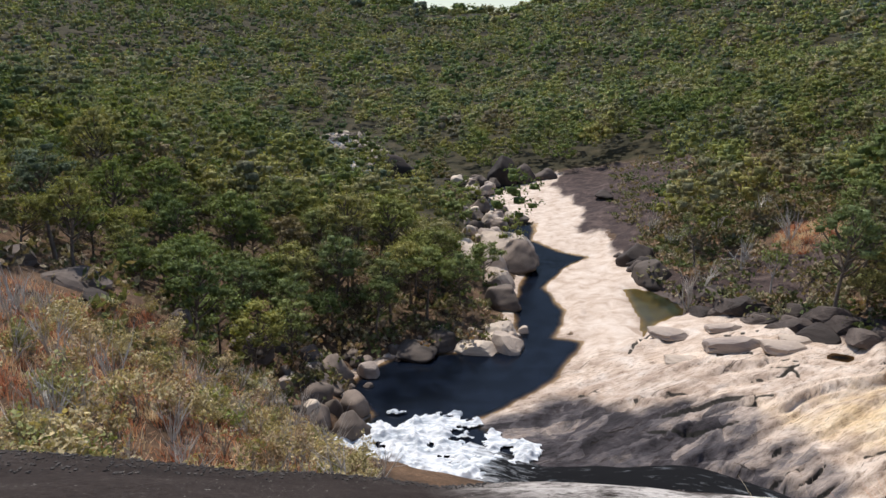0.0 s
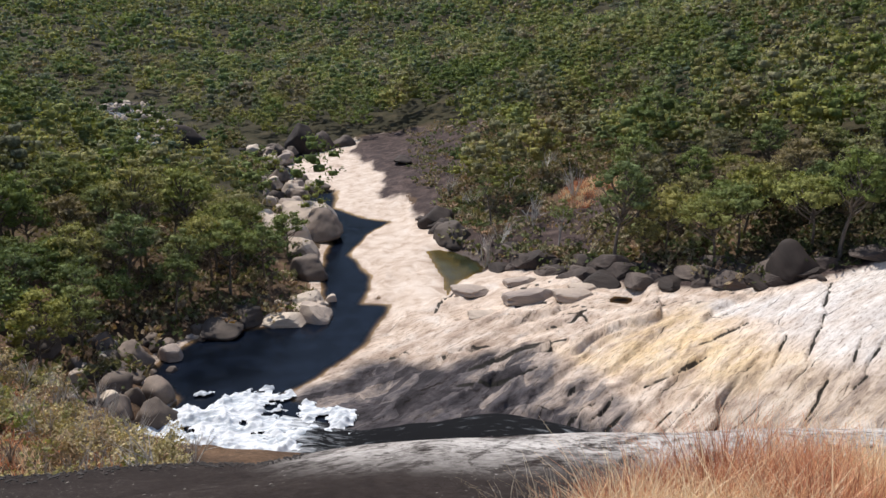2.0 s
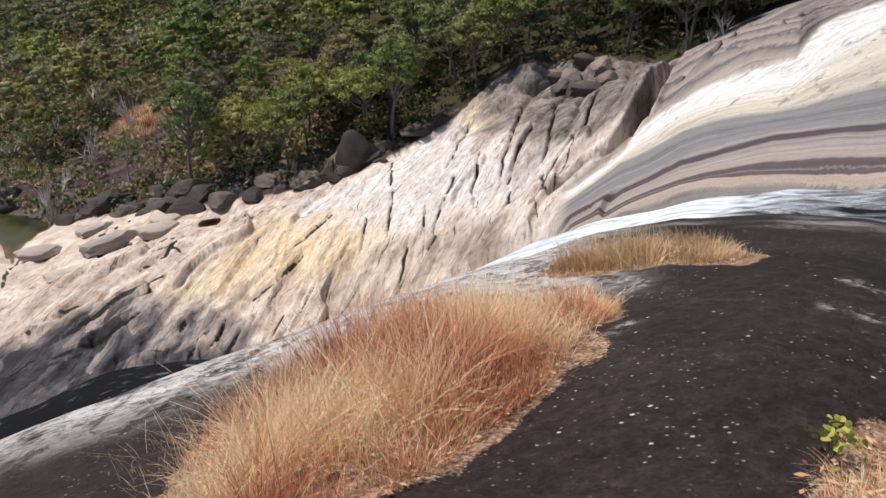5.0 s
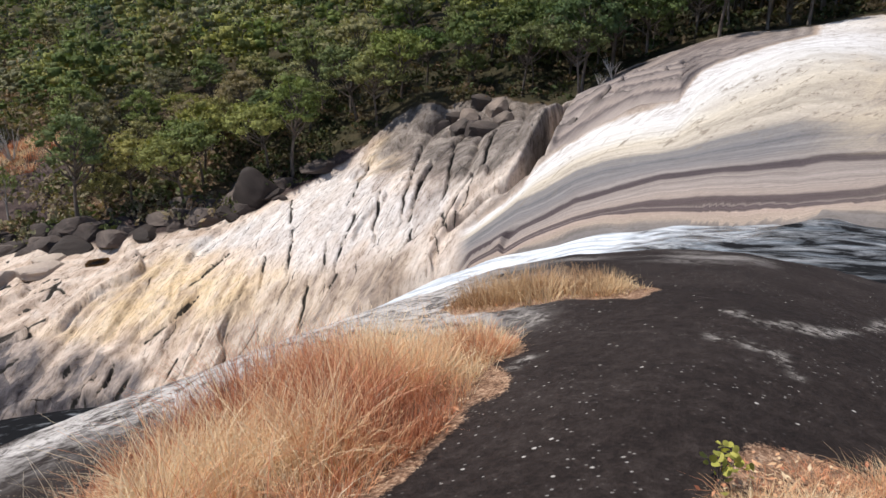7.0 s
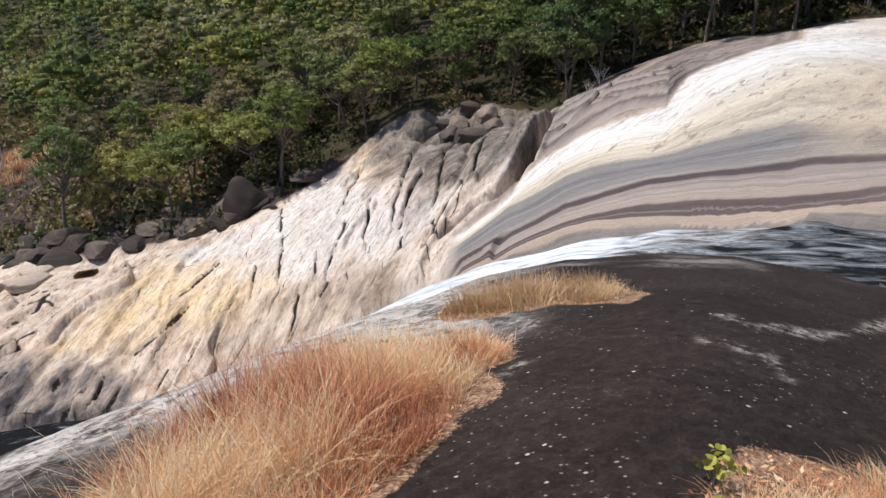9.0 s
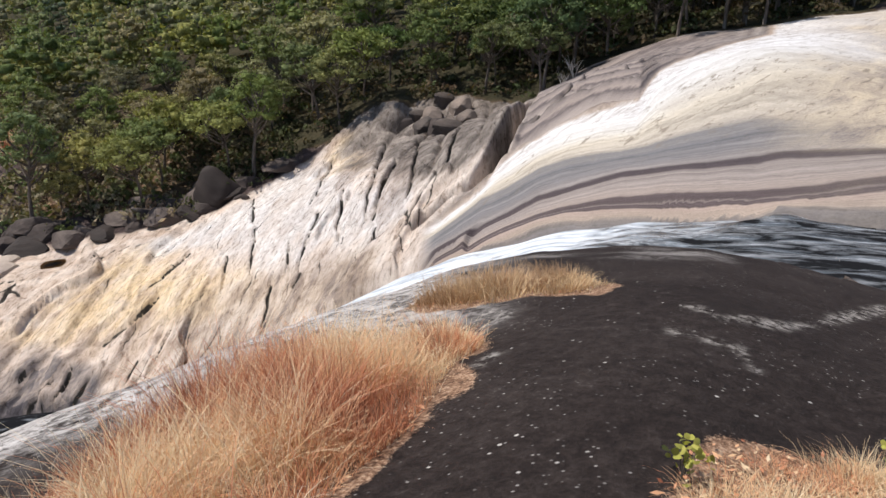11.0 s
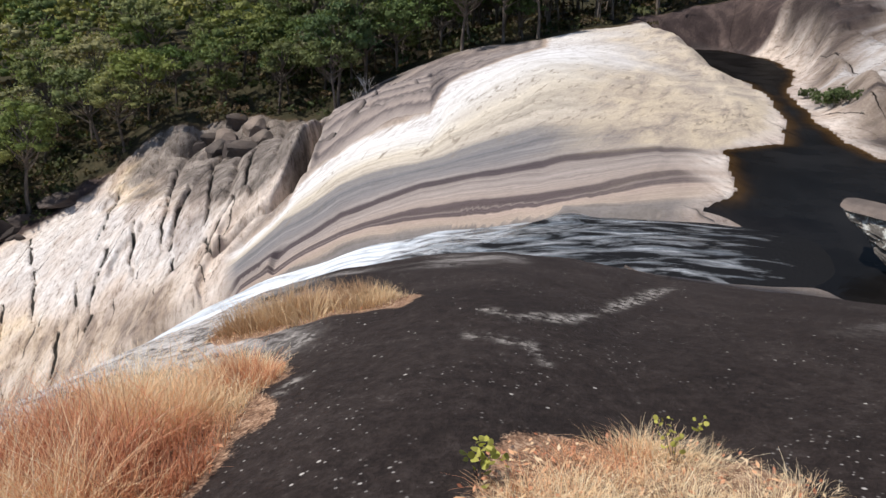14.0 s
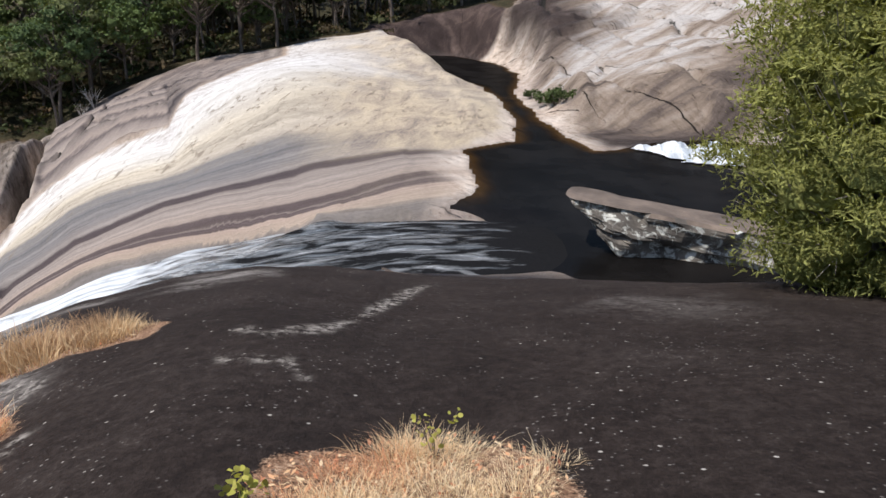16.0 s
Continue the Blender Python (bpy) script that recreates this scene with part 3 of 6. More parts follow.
    zones["yellow"] = np.maximum(smooth(-2.0, 2.6, inside(x, y, GOLD_ROCK) + fringe), 0.8 * smooth(-1.5, 1.5, inside(x, y, GOLD_CAP) + fringe))
    zones["blocks"] = smooth(-2.0, 1.6, inside(x, y, BROWN_ROCK) + fringe)
    zones["seep"] = np.maximum(smooth(-1.6, 1.6, inside(x, y, SEEP_ROCK) + fringe), 0.9 * smooth(-2.0, 1.6, inside(x, y, GREY_FOOT) + fringe))
    zones["strata"] = np.minimum(seq, 4.93 + 1.07 * smooth(81, 76, az)) / 6
    zones["ledges"] = ledges * (1 - on_dome)
    zones["sheet"] = sheet - np.floor(sheet)
    zones["sandy"] = smooth(79, 90, az + 6 * wob) * flow
    # dark lines along the open joints and at each ledge's drop
    zones["joint"] = np.maximum(gap * bare, 0.8 * ledges * np.exp(-((sheet - np.floor(sheet) - 0.96) / 0.07) ** 2)) * (1 - on_dome)
    zones["bar"] = smooth(76, 86, y + 0.2 * x) * smooth(24, 18, az) * slab
    zones["brown"] = smooth(105, 98, az + 5 * wob) * smooth(52, 64, r + 6 * wob)
    zones["washed"] = smooth(97, 102, az + 3 * wob) * smooth(44, 52, r + 6 * wob)
    zones["flow"] = flow * (1 - on_dome)
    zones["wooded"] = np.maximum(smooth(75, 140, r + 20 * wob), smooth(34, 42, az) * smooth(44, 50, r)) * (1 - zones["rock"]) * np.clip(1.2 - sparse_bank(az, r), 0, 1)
    zones["low"] = smooth(-1.5, 1.5, inside(x, y, GREY_SHORE) + fringe) * slab * (1 - on_dome)
    return z, zones


def height(x, y):
    return float(terrain(np.array([x]), np.array([y]))[0][0])


# ---------------------------------------------------------------- materials
def rock_material():
    m = Nodes("granite")
    p = m.coords()
    turn = m.attr("turned")

    def along(vec, degrees, sx, sy):
        return m.stretch(m.stretch(vec, (1, 1, 1), (0, 0, radians(degrees))), (sx, sy, 0.4))

    grain = m.noise(p, 9.0, 8, 0.7)
    blot = m.noise(p, 0.45, 7, 0.62, 0.6)
    big = m.noise(p, 0.11, 5, 0.6)
    fine = m.noise(p, 40.0, 4, 0.7)
    way = along(p, -25, 0.07, 0.55)
    streak = m.noise(way, 1.5, 8, 0.68, 0.3)
    # plates of the rock: long cells along its grain, each with its own tone and level
    bent = m.node("ShaderNodeVectorMath")
    bent.operation = "MULTIPLY_ADD"
    m.put(bent.inputs[0], m.node("ShaderNodeTexNoise", Vector=p, Scale=0.16, Detail=6.0, Roughness=0.62).outputs["Color"])
    bent.inputs[1].default_value = (2.6, 2.6, 0.0)
    m.put(bent.inputs[2], p)
    tones, levels = [], []
    for sx, sy, tilt in ((0.07, 0.30, -25), (0.18, 0.62, -36)):
        cell = m.t.nodes.new("ShaderNodeTexVoronoi")
        m.put(cell.inputs["Vector"], along(bent.outputs[0], tilt, sx, sy))
        cell.inputs["Scale"].default_value = 1.0
        sep = m.t.nodes.new("ShaderNodeSeparateColor")
        m.put(sep.inputs[0], cell.outputs["Color"])
        tones.append(sep.outputs[1])
        levels.append(sep.outputs[0])

    def joints(tilt, gap, bend, length, gate_at, width):
        """Nearly straight cracks that start and stop along the rock's grain."""
        sep = m.t.nodes.new("ShaderNodeSeparateXYZ")
        m.put(sep.inputs[0], m.stretch(p, (1, 1, 1), (0, 0, radians(tilt))))
        v = m.math("ADD", m.math("MULTIPLY", sep.outputs[1], 1 / gap), m.math("MULTIPLY", m.noise(p, 0.05, 3, 0.5), bend))
        v = m.math("ADD", v, m.math("MULTIPLY", m.noise(p, 0.8, 6, 0.7), 0.7 / gap))
        row = m.math("FLOOR", v)
        off = m.math("ABSOLUTE", m.math("SUBTRACT", m.math("FRACT", v), 0.5))
        at = m.node("ShaderNodeCombineXYZ", X=m.math("MULTIPLY", sep.outputs[0], 1 / length), Y=m.math("MULTIPLY", row, 7.31)).outputs[0]
        gate = m.ramp(m.noise(at, 1.0, 3, 0.6), [(gate_at, 0.0), (gate_at + 0.16, 1.0)])
        return m.math("SUBTRACT", 1.0, m.math("DIVIDE", off, m.math("ADD", m.math("MULTIPLY", gate, width), 0.0005)), True)

    cracks = [joints(-25, 3.4, 1.2, 9.0, 0.54, 0.030), joints(-40, 2.4, 1.6, 5.0, 0.56, 0.030), joints(-12, 4.0, 1.5, 8.0, 0.55, 0.020), joints(58, 4.5, 2.0, 3.0, 0.59, 0.018)]
    stony = m.math("SUBTRACT", 1.0, m.math("MAXIMUM", m.attr("dome"), m.math("MAXIMUM", m.attr("flow"), m.math("MULTIPLY", m.attr("bar"), 0.95))), True)
    crack = m.math("MULTIPLY", m.ramp(m.math("MAXIMUM", m.math("MAXIMUM", cracks[0], cracks[1]), m.math("MAXIMUM", cracks[2], cracks[3])), [(0.0, 0.0), (0.5, 1.0)]), stony)
    stepped = m.math("MULTIPLY", m.math("ADD", levels[0], m.math("MULTIPLY", levels[1], 0.4)), stony)
    plate = m.math("ADD", m.math("MULTIPLY", tones[0], 0.6), m.math("MULTIPLY", tones[1], 0.4))

    pale = m.ramp(blot, [(0.25, (0.33, 0.25, 0.195)), (0.42, (0.48, 0.385, 0.31)), (0.55, (0.59, 0.495, 0.415)), (0.75, (0.67, 0.61, 0.55))])
    white = m.ramp(m.math("ADD", m.math("MULTIPLY", streak, 0.6), m.math("MULTIPLY", blot, 0.4)), [(0.30, (0.26, 0.225, 0.21)), (0.38, (0.48, 0.42, 0.375)), (0.47, (0.55, 0.505, 0.47)), (0.62, (0.67, 0.65, 0.63))])
    gold = m.ramp(streak, [(0.28, (0.28, 0.21, 0.15)), (0.38, (0.54, 0.40, 0.24)), (0.50, (0.67, 0.515, 0.31)), (0.68, (0.73, 0.62, 0.45))])
    seep = m.ramp(m.math("ADD", m.math("MULTIPLY", streak, 0.7), m.math("MULTIPLY", blot, 0.3)), [(0.34, (0.075, 0.062, 0.056)), (0.43, (0.22, 0.175, 0.145)), (0.52, (0.40, 0.32, 0.245)), (0.64, (0.50, 0.43, 0.36))])
    base = m.mix(turn, pale, white)
    base = m.mix(m.math("MULTIPLY", m.attr("yellow"), m.ramp(m.noise(p, 0.4, 6, 0.7, 0.5), [(0.34, 0.25), (0.56, 0.9)])), base, gold)
    brown = m.ramp(blot, [(0.3, (0.075, 0.064, 0.056)), (0.5, (0.19, 0.165, 0.145)), (0.7, (0.34, 0.30, 0.265))])
    base = m.mix(m.attr("blocks"), base, brown)
    base = m.mix(m.math("MULTIPLY", m.attr("seep"), 0.8), base, seep)
    # low, splashed rock beside the plunge pool
    grey = m.ramp(m.math("ADD", m.math("MULTIPLY", streak, 0.35), m.math("ADD", m.math("MULTIPLY", blot, 0.35), m.math("MULTIPLY", plate, 0.30))), [(0.38, (0.038, 0.036, 0.040)), (0.46, (0.078, 0.072, 0.079)), (0.52, (0.135, 0.122, 0.123)), (0.57, (0.23, 0.198, 0.18)), (0.66, (0.40, 0.335, 0.29))])
    base = m.mix(m.attr("low"), base, grey)
    base = m.mix(m.math("MULTIPLY", stony, 0.8), base, m.mix(1.0, base, m.ramp(plate, [(0.15, (0.72, 0.68, 0.66)), (0.5, (0.98, 0.97, 0.96)), (0.85, (1.13, 1.11, 1.08))]), "MULTIPLY"))
    flake = m.noise(along(p, -25, 0.38, 1.2), 2.6, 9, 0.80, 0.5)
    base = m.mix(m.math("MULTIPLY", stony, 0.85), base, m.mix(1.0, base, m.ramp(flake, [(0.385, (0.36, 0.32, 0.30)), (0.435, (0.78, 0.74, 0.71)), (0.48, (1.0, 1.0, 1.0)), (0.58, (1.22, 1.22, 1.23))]), "MULTIPLY"))
    base = m.mix(m.math("MULTIPLY", crack, 0.9), base, (0.030, 0.024, 0.021))
    # bands along the slide
    band = m.math("ADD", m.attr("strata"), m.math("MULTIPLY", m.math("SUBTRACT", m.noise(p, 0.25, 4, 0.55), 0.5), 0.022))
    band = m.math("ADD", band, m.math("MULTIPLY", m.math("SUBTRACT", m.noise(p, 1.6, 6, 0.75), 0.5), 0.016))
    lower = [(0.02, (0.07, 0.068, 0.07)), (0.155, (0.17, 0.155, 0.148)), (0.19, (0.34, 0.275, 0.225)), (0.265, (0.36, 0.285, 0.24)), (0.285, (0.10, 0.078, 0.078)), (0.318, (0.10, 0.078, 0.078)), (0.330, (0.21, 0.175, 0.16)), (0.342, (0.085, 0.065, 0.065)),
                            (0.366, (0.10, 0.078, 0.076)), (0.378, (0.32, 0.265, 0.23)), (0.43, (0.27, 0.232, 0.21)), (0.478, (0.25, 0.215, 0.195)), (0.487, (0.068, 0.054, 0.056)), (0.513, (0.075, 0.06, 0.062)), (0.524, (0.24, 0.215, 0.20))]
    upper = [(0.560, (0.175, 0.165, 0.165)),
                            (0.585, (0.20, 0.19, 0.188)), (0.610, (0.13, 0.127, 0.132)), (0.635, (0.22, 0.208, 0.20)), (0.655, (0.18, 0.172, 0.17)), (0.672, (0.40, 0.355, 0.295)), (0.71, (0.50, 0.445, 0.36)), (0.745, (0.57, 0.545, 0.505)), (0.79, (0.63, 0.615, 0.60)), (0.828, (0.64, 0.62, 0.60)),
                            (0.838, (0.40, 0.31, 0.24)), (0.852, (0.13, 0.11, 0.10)), (0.875, (0.30, 0.265, 0.24)), (0.90, (0.12, 0.10, 0.095)), (0.93, (0.27, 0.235, 0.21)), (0.96, (0.11, 0.095, 0.09)), (1.0, (0.24, 0.20, 0.17))]
    stripes = m.ramp(band, lower + upper)
    run = m.node("ShaderNodeCombineXYZ", X=m.math("MULTIPLY", band, 95.0), Y=m.math("MULTIPLY", big, 5.0)).outputs[0]
    thread = m.noise(run, 1.0, 7, 0.75)
    stripes = m.mix(0.75, stripes, m.ramp(thread, [(0.28, 0.22), (0.5, 0.5), (0.72, 0.80)]), "OVERLAY")
    tan = m.ramp(m.math("ADD", m.math("MULTIPLY", m.noise(along(p, 12, 0.5, 1.4), 0.55, 8, 0.7, 0.6), 0.75), m.math("MULTIPLY", grain, 0.25)), [(0.34, (0.14, 0.12, 0.11)), (0.43, (0.30, 0.245, 0.195)), (0.52, (0.44, 0.365, 0.27)), (0.62, (0.55, 0.455, 0.32)), (0.72, (0.58, 0.53, 0.46))])
    stripes = m.mix(m.math("MULTIPLY", m.attr("sandy"), m.ramp(band, [(0.50, 0.12), (0.54, 0.8), (0.83, 0.9)])), stripes, tan)
    chips = m.math("MULTIPLY", m.ramp(m.noise(along(p, 10, 0.5, 1.6), 1.5, 6, 0.75, 0.5), [(0.57, 0.0), (0.61, 1.0)]), m.ramp(band, [(0.52, 0.0), (0.60, 0.25), (0.68, 1.0), (0.74, 1.0), (0.78, 0.3), (0.82, 0.8)]))
    stripes = m.mix(m.math("MULTIPLY", chips, 0.75), stripes, (0.19, 0.155, 0.12))
    peel = m.math("MULTIPLY", m.ramp(m.noise(along(p, 28, 0.35, 1.3), 1.9, 7, 0.75, 0.4), [(0.50, 0.0), (0.56, 1.0)]), m.ramp(band, [(0.765, 0.0), (0.80, 0.9), (0.83, 1.0)]))
    stripes = m.mix(m.math("MULTIPLY", m.math("MULTIPLY", peel, 0.55), m.math("SUBTRACT", 1.0, m.attr("sandy"), True)), stripes, (0.30, 0.255, 0.22))
    leaf_of_rock = m.ramp(m.math("ADD", m.attr("sheet"), m.math("MULTIPLY", m.math("SUBTRACT", m.noise(along(p, 20, 0.3, 1.5), 1.3, 6, 0.7), 0.5), 0.5)), [(0.0, (0.12, 0.10, 0.095)), (0.12, (0.34, 0.29, 0.26)), (0.35, (0.24, 0.205, 0.185)), (0.48, (0.12, 0.10, 0.098)), (0.60, (0.30, 0.25, 0.22)), (0.80, (0.20, 0.17, 0.155)), (0.94, (0.07, 0.058, 0.055))])
    stripes = m.mix(m.attr("ledges"), stripes, leaf_of_rock)
    base = m.mix(m.attr("flow"), base, stripes)
    lich0 = m.ramp(m.math("ADD", m.math("MULTIPLY", blot, 0.7), m.math("MULTIPLY", grain, 0.3)), [(0.35, (0.035, 0.028, 0.026)), (0.55, (0.065, 0.050, 0.046)), (0.72, (0.16, 0.13, 0.115))])
    # upstream rock: pale washed faces, brown lichened tops
    up_n = m.math("ADD", m.math("MULTIPLY", m.math("SUBTRACT", m.noise(along(p, 60, 0.25, 1.0), 0.22, 7, 0.65, 0.8), 0.5), 0.95), m.math("ADD", 0.45, m.math("MULTIPLY", m.attr("washed"), 0.12)))
    up = m.ramp(up_n, [(0.34, (0.06, 0.048, 0.044)), (0.43, (0.13, 0.105, 0.092)), (0.49, (0.25, 0.20, 0.16)), (0.56, (0.36, 0.31, 0.27)), (0.66, (0.50, 0.48, 0.465))])
    up = m.mix(m.attr("brown"), up, lich0)
    base = m.mix(m.attr("upstream"), base, m.mix(crack, m.mix(1.0, up, m.ramp(flake, [(0.34, (0.40, 0.36, 0.34)), (0.44, (0.92, 0.90, 0.88)), (0.68, (1.2, 1.2, 1.2))]), "MULTIPLY"), (0.022, 0.018, 0.016)))
    # lichened bank
    lich = m.ramp(m.math("ADD", m.math("MULTIPLY", blot, 0.7), m.math("MULTIPLY", grain, 0.3)), [(0.35, (0.030, 0.022, 0.021)), (0.50, (0.062, 0.045, 0.042)), (0.62, (0.12, 0.088, 0.078)), (0.74, (0.22, 0.175, 0.15))])
    base = m.mix(m.ramp(m.math("ADD", m.attr("bank"), m.math("MULTIPLY", m.math("SUBTRACT", m.noise(p, 0.16, 8, 0.72, 0.4), 0.5), 1.1)), [(0.12, 0.0), (0.75, 1.0)]), base, lich)
    # the dome: black-brown lichen, pale rubbed patches, white flecks
    dark = m.ramp(m.math("ADD", m.math("MULTIPLY", blot, 0.35), m.math("ADD", m.math("MULTIPLY", grain, 0.35), m.math("MULTIPLY", fine, 0.3))), [(0.36, (0.011, 0.0081, 0.0073)), (0.48, (0.0245, 0.0178, 0.0155)), (0.58, (0.042, 0.0325, 0.0288)), (0.68, (0.17, 0.155, 0.145))])
    rub = m.math("MULTIPLY", m.attr("rubbed"), m.ramp(m.math("ADD", m.math("MULTIPLY", m.noise(along(p, -60, 0.4, 1.2), 0.9, 8, 0.7, 0.8), 0.7), m.math("MULTIPLY", grain, 0.3)), [(0.40, 0.0), (0.50, 1.0)]))
    rub = m.math("MULTIPLY", rub, m.ramp(m.noise(along(p, -60, 0.5, 1.2), 3.4, 7, 0.75, 0.5), [(0.40, 0.15), (0.50, 1.0)]))
    dark = m.mix(rub, dark, m.ramp(m.math("ADD", m.math("MULTIPLY", blot, 0.5), m.math("MULTIPLY", grain, 0.5)), [(0.34, (0.15, 0.13, 0.12)), (0.44, (0.38, 0.35, 0.325)), (0.62, (0.60, 0.57, 0.54))]))
    vor = m.t.nodes.new("ShaderNodeTexVoronoi")
    m.put(vor.inputs["Vector"], p)
    vor.inputs["Scale"].default_value = 6.5
    fleck = m.math("MULTIPLY", m.ramp(vor.outputs["Distance"], [(0.06, 1.0), (0.11, 0.0)]), m.ramp(m.noise(p, 3.2, 3), [(0.50, 0.0), (0.56, 0.9)]))
    dark = m.mix(fleck, dark, (0.50, 0.47, 0.43))
    dots = m.t.nodes.new("ShaderNodeTexVoronoi")
    m.put(dots.inputs["Vector"], p)
    dots.inputs["Scale"].default_value = 15.0
    dot = m.math("MULTIPLY", m.ramp(dots.outputs["Distance"], [(0.10, 1.0), (0.17, 0.0)]), m.ramp(m.noise(p, 0.9, 6, 0.75), [(0.46, 0.0), (0.60, 0.75)]))
    dark = m.mix(dot, dark, (0.36, 0.335, 0.31))
    scuff = m.math("MULTIPLY", m.attr("scuff"), m.ramp(m.noise(p, 7.0, 6, 0.75), [(0.46, 0.0), (0.58, 1.0)]))
    dark = m.mix(m.math("MULTIPLY", scuff, 0.85), dark, (0.40, 0.37, 0.335))
    straw = m.ramp(m.math("ADD", m.math("MULTIPLY", fine, 0.6), m.math("MULTIPLY", grain, 0.4)), [(0.38, (0.07, 0.04, 0.026)), (0.5, (0.25, 0.145, 0.09)), (0.64, (0.52, 0.38, 0.26))])
    dark = m.mix(m.ramp(m.math("ADD", m.attr("litter"), m.math("MULTIPLY", m.math("SUBTRACT", fine, 0.5), 0.9)), [(0.4, 0.0), (0.6, 1.0)]), dark, straw)
    dark = m.mix(m.math("MULTIPLY", m.attr("rim"), 0.8), dark, (0.34, 0.24, 0.16))
    base = m.mix(m.attr("dome"), base, dark)
    base = m.mix(m.math("MULTIPLY", m.ramp(m.math("ADD", m.attr("joint"), m.math("MULTIPLY", m.math("SUBTRACT", grain, 0.5), 0.5)), [(0.42, 0.0), (0.60, 1.0)]), 0.94), base, (0.026, 0.025, 0.022))
    # wet margin
    base = m.mix(m.math("MULTIPLY", m.attr("wet"), 0.38), base, m.mix(1.0, base, (0.50, 0.42, 0.33), "MULTIPLY"))
    base = m.mix(0.40, base, m.ramp(m.math("ADD", m.math("MULTIPLY", grain, 0.6), m.math("MULTIPLY", fine, 0.4)), [(0.3, 0.25), (0.7, 0.78)]), "OVERLAY")
    # soil, litter and dry grass between the rocks
    soil = m.ramp(m.math("ADD", m.math("MULTIPLY", m.noise(p, 0.35, 6, 0.65), 0.6), m.math("MULTIPLY", m.noise(p, 3.0, 6, 0.75), 0.4)), [(0.3, (0.03, 0.022, 0.016)), (0.43, (0.075, 0.05, 0.034)), (0.55, (0.15, 0.095, 0.06)), (0.66, (0.26, 0.17, 0.11)), (0.78, (0.30, 0.24, 0.17))])
    # wooded ground takes a darker tone, which keeps gaps between crowns dark
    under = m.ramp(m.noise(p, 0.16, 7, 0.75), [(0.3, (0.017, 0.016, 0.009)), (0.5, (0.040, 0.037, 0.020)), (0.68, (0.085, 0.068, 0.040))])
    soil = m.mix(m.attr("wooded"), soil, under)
    edge = m.math("ADD", m.attr("rock"), m.math("MULTIPLY", m.math("SUBTRACT", m.noise(p, 1.5, 6, 0.7), 0.5), 1.1))
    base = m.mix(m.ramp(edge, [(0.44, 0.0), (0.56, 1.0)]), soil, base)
    relief = m.math("ADD", m.math("MULTIPLY", grain, 0.16), m.math("ADD", m.math("MULTIPLY", streak, m.math("MULTIPLY", 0.10, m.math("SUBTRACT", 1.0, m.math("MAXIMUM", m.attr("dome"), m.attr("flow")), True))), m.math("MULTIPLY", fine, 0.05)))
    relief = m.math("SUBTRACT", m.math("ADD", m.math("ADD", relief, m.math("MULTIPLY", m.math("MULTIPLY", flake, stony), 0.9)), m.math("MULTIPLY", stepped, 1.0)), m.math("MULTIPLY", crack, 1.0))
    rough = m.ramp(m.attr("wet"), [(0.0, 0.85), (1.0, 0.35)])
    return m.finish(base, rough, m.bump(relief, 0.8, 0.22), Specular_IOR_Level=m.math("ADD", 0.12, m.math("MULTIPLY", m.attr("wet"), 0.3)))


def boulder_material(name, light, mid, deep, spots=0.0):
    m = Nodes(name)
    p = m.coords()
    a, g = m.noise(p, 0.55, 7, 0.65, 0.5), m.noise(p, 12.0, 6, 0.7)
    shade = m.t.nodes.new("ShaderNodeObjectInfo").outputs["Random"]
    v = m.math("ADD", m.math("MULTIPLY", a, 0.75), m.math("MULTIPLY", shade, 0.25))
    c = m.ramp(v, [(0.32, deep), (0.50, mid), (0.66, light)])
    if spots:
        c = m.mix(m.ramp(m.noise(p, 3.2, 8, 0.75, 0.6), [(0.52, 0.0), (0.58, spots)]), c, (0.55, 0.56, 0.52))
    c = m.mix(0.3, c, m.ramp(g, [(0.25, 0.35), (0.75, 0.75)]), "OVERLAY")
    return m.finish(c, 0.8, m.bump(m.math("ADD", m.math("MULTIPLY", g, 0.4), a), 0.5, 0.10), Specular_IOR_Level=0.3)


def foliage_material(name, stops, by="object", through_light=0.20, mottle=1.3):
    m = Nodes(name)
    if by == "object":
        r = m.t.nodes.new("ShaderNodeObjectInfo").outputs["Random"]
    else:
        r = m.attr("tint")
    isl = m.t.nodes.new("ShaderNodeNewGeometry").outputs["Random Per Island"]
    c = m.ramp(r, stops)
    p = m.coords()
    # mottled leaf colour: its dark spots imitate the gaps between tufts
    tuft = m.noise(p, mottle, 5, 0.75)
    c = m.mix(1.0, c, m.ramp(tuft, [(0.34, 0.58), (0.48, 1.0), (0.64, 1.4)]), "MULTIPLY")
    sprig = m.noise(p, mottle * 3.7, 4, 0.7)
    c = m.mix(1.0, c, m.ramp(sprig, [(0.36, 0.70), (0.5, 1.0), (0.64, 1.35)]), "MULTIPLY")
    c = m.mix(1.0, c, m.ramp(isl, [(0.0, 0.85), (0.6, 1.0), (1.0, 1.15)]), "MULTIPLY")
    m.finish(c, 0.75, m.bump(m.math("ADD", tuft, m.math("MULTIPLY", sprig, 0.5)), 0.7, 0.6 / mottle), Specular_IOR_Level=0.10)
    tr = m.node("ShaderNodeBsdfTranslucent")
    m.put(tr.inputs["Color"], m.mix(1.0, c, (1.25, 1.25, 0.55), "MULTIPLY"))
    mx = m.node("ShaderNodeMixShader", Fac=through_light)
    m.t.links.new(m.bsdf.outputs[0], mx.inputs[1])
    m.t.links.new(tr.outputs[0], mx.inputs[2])
    m.t.links.new(mx.outputs[0], m.out.inputs[0])
    return m.mat


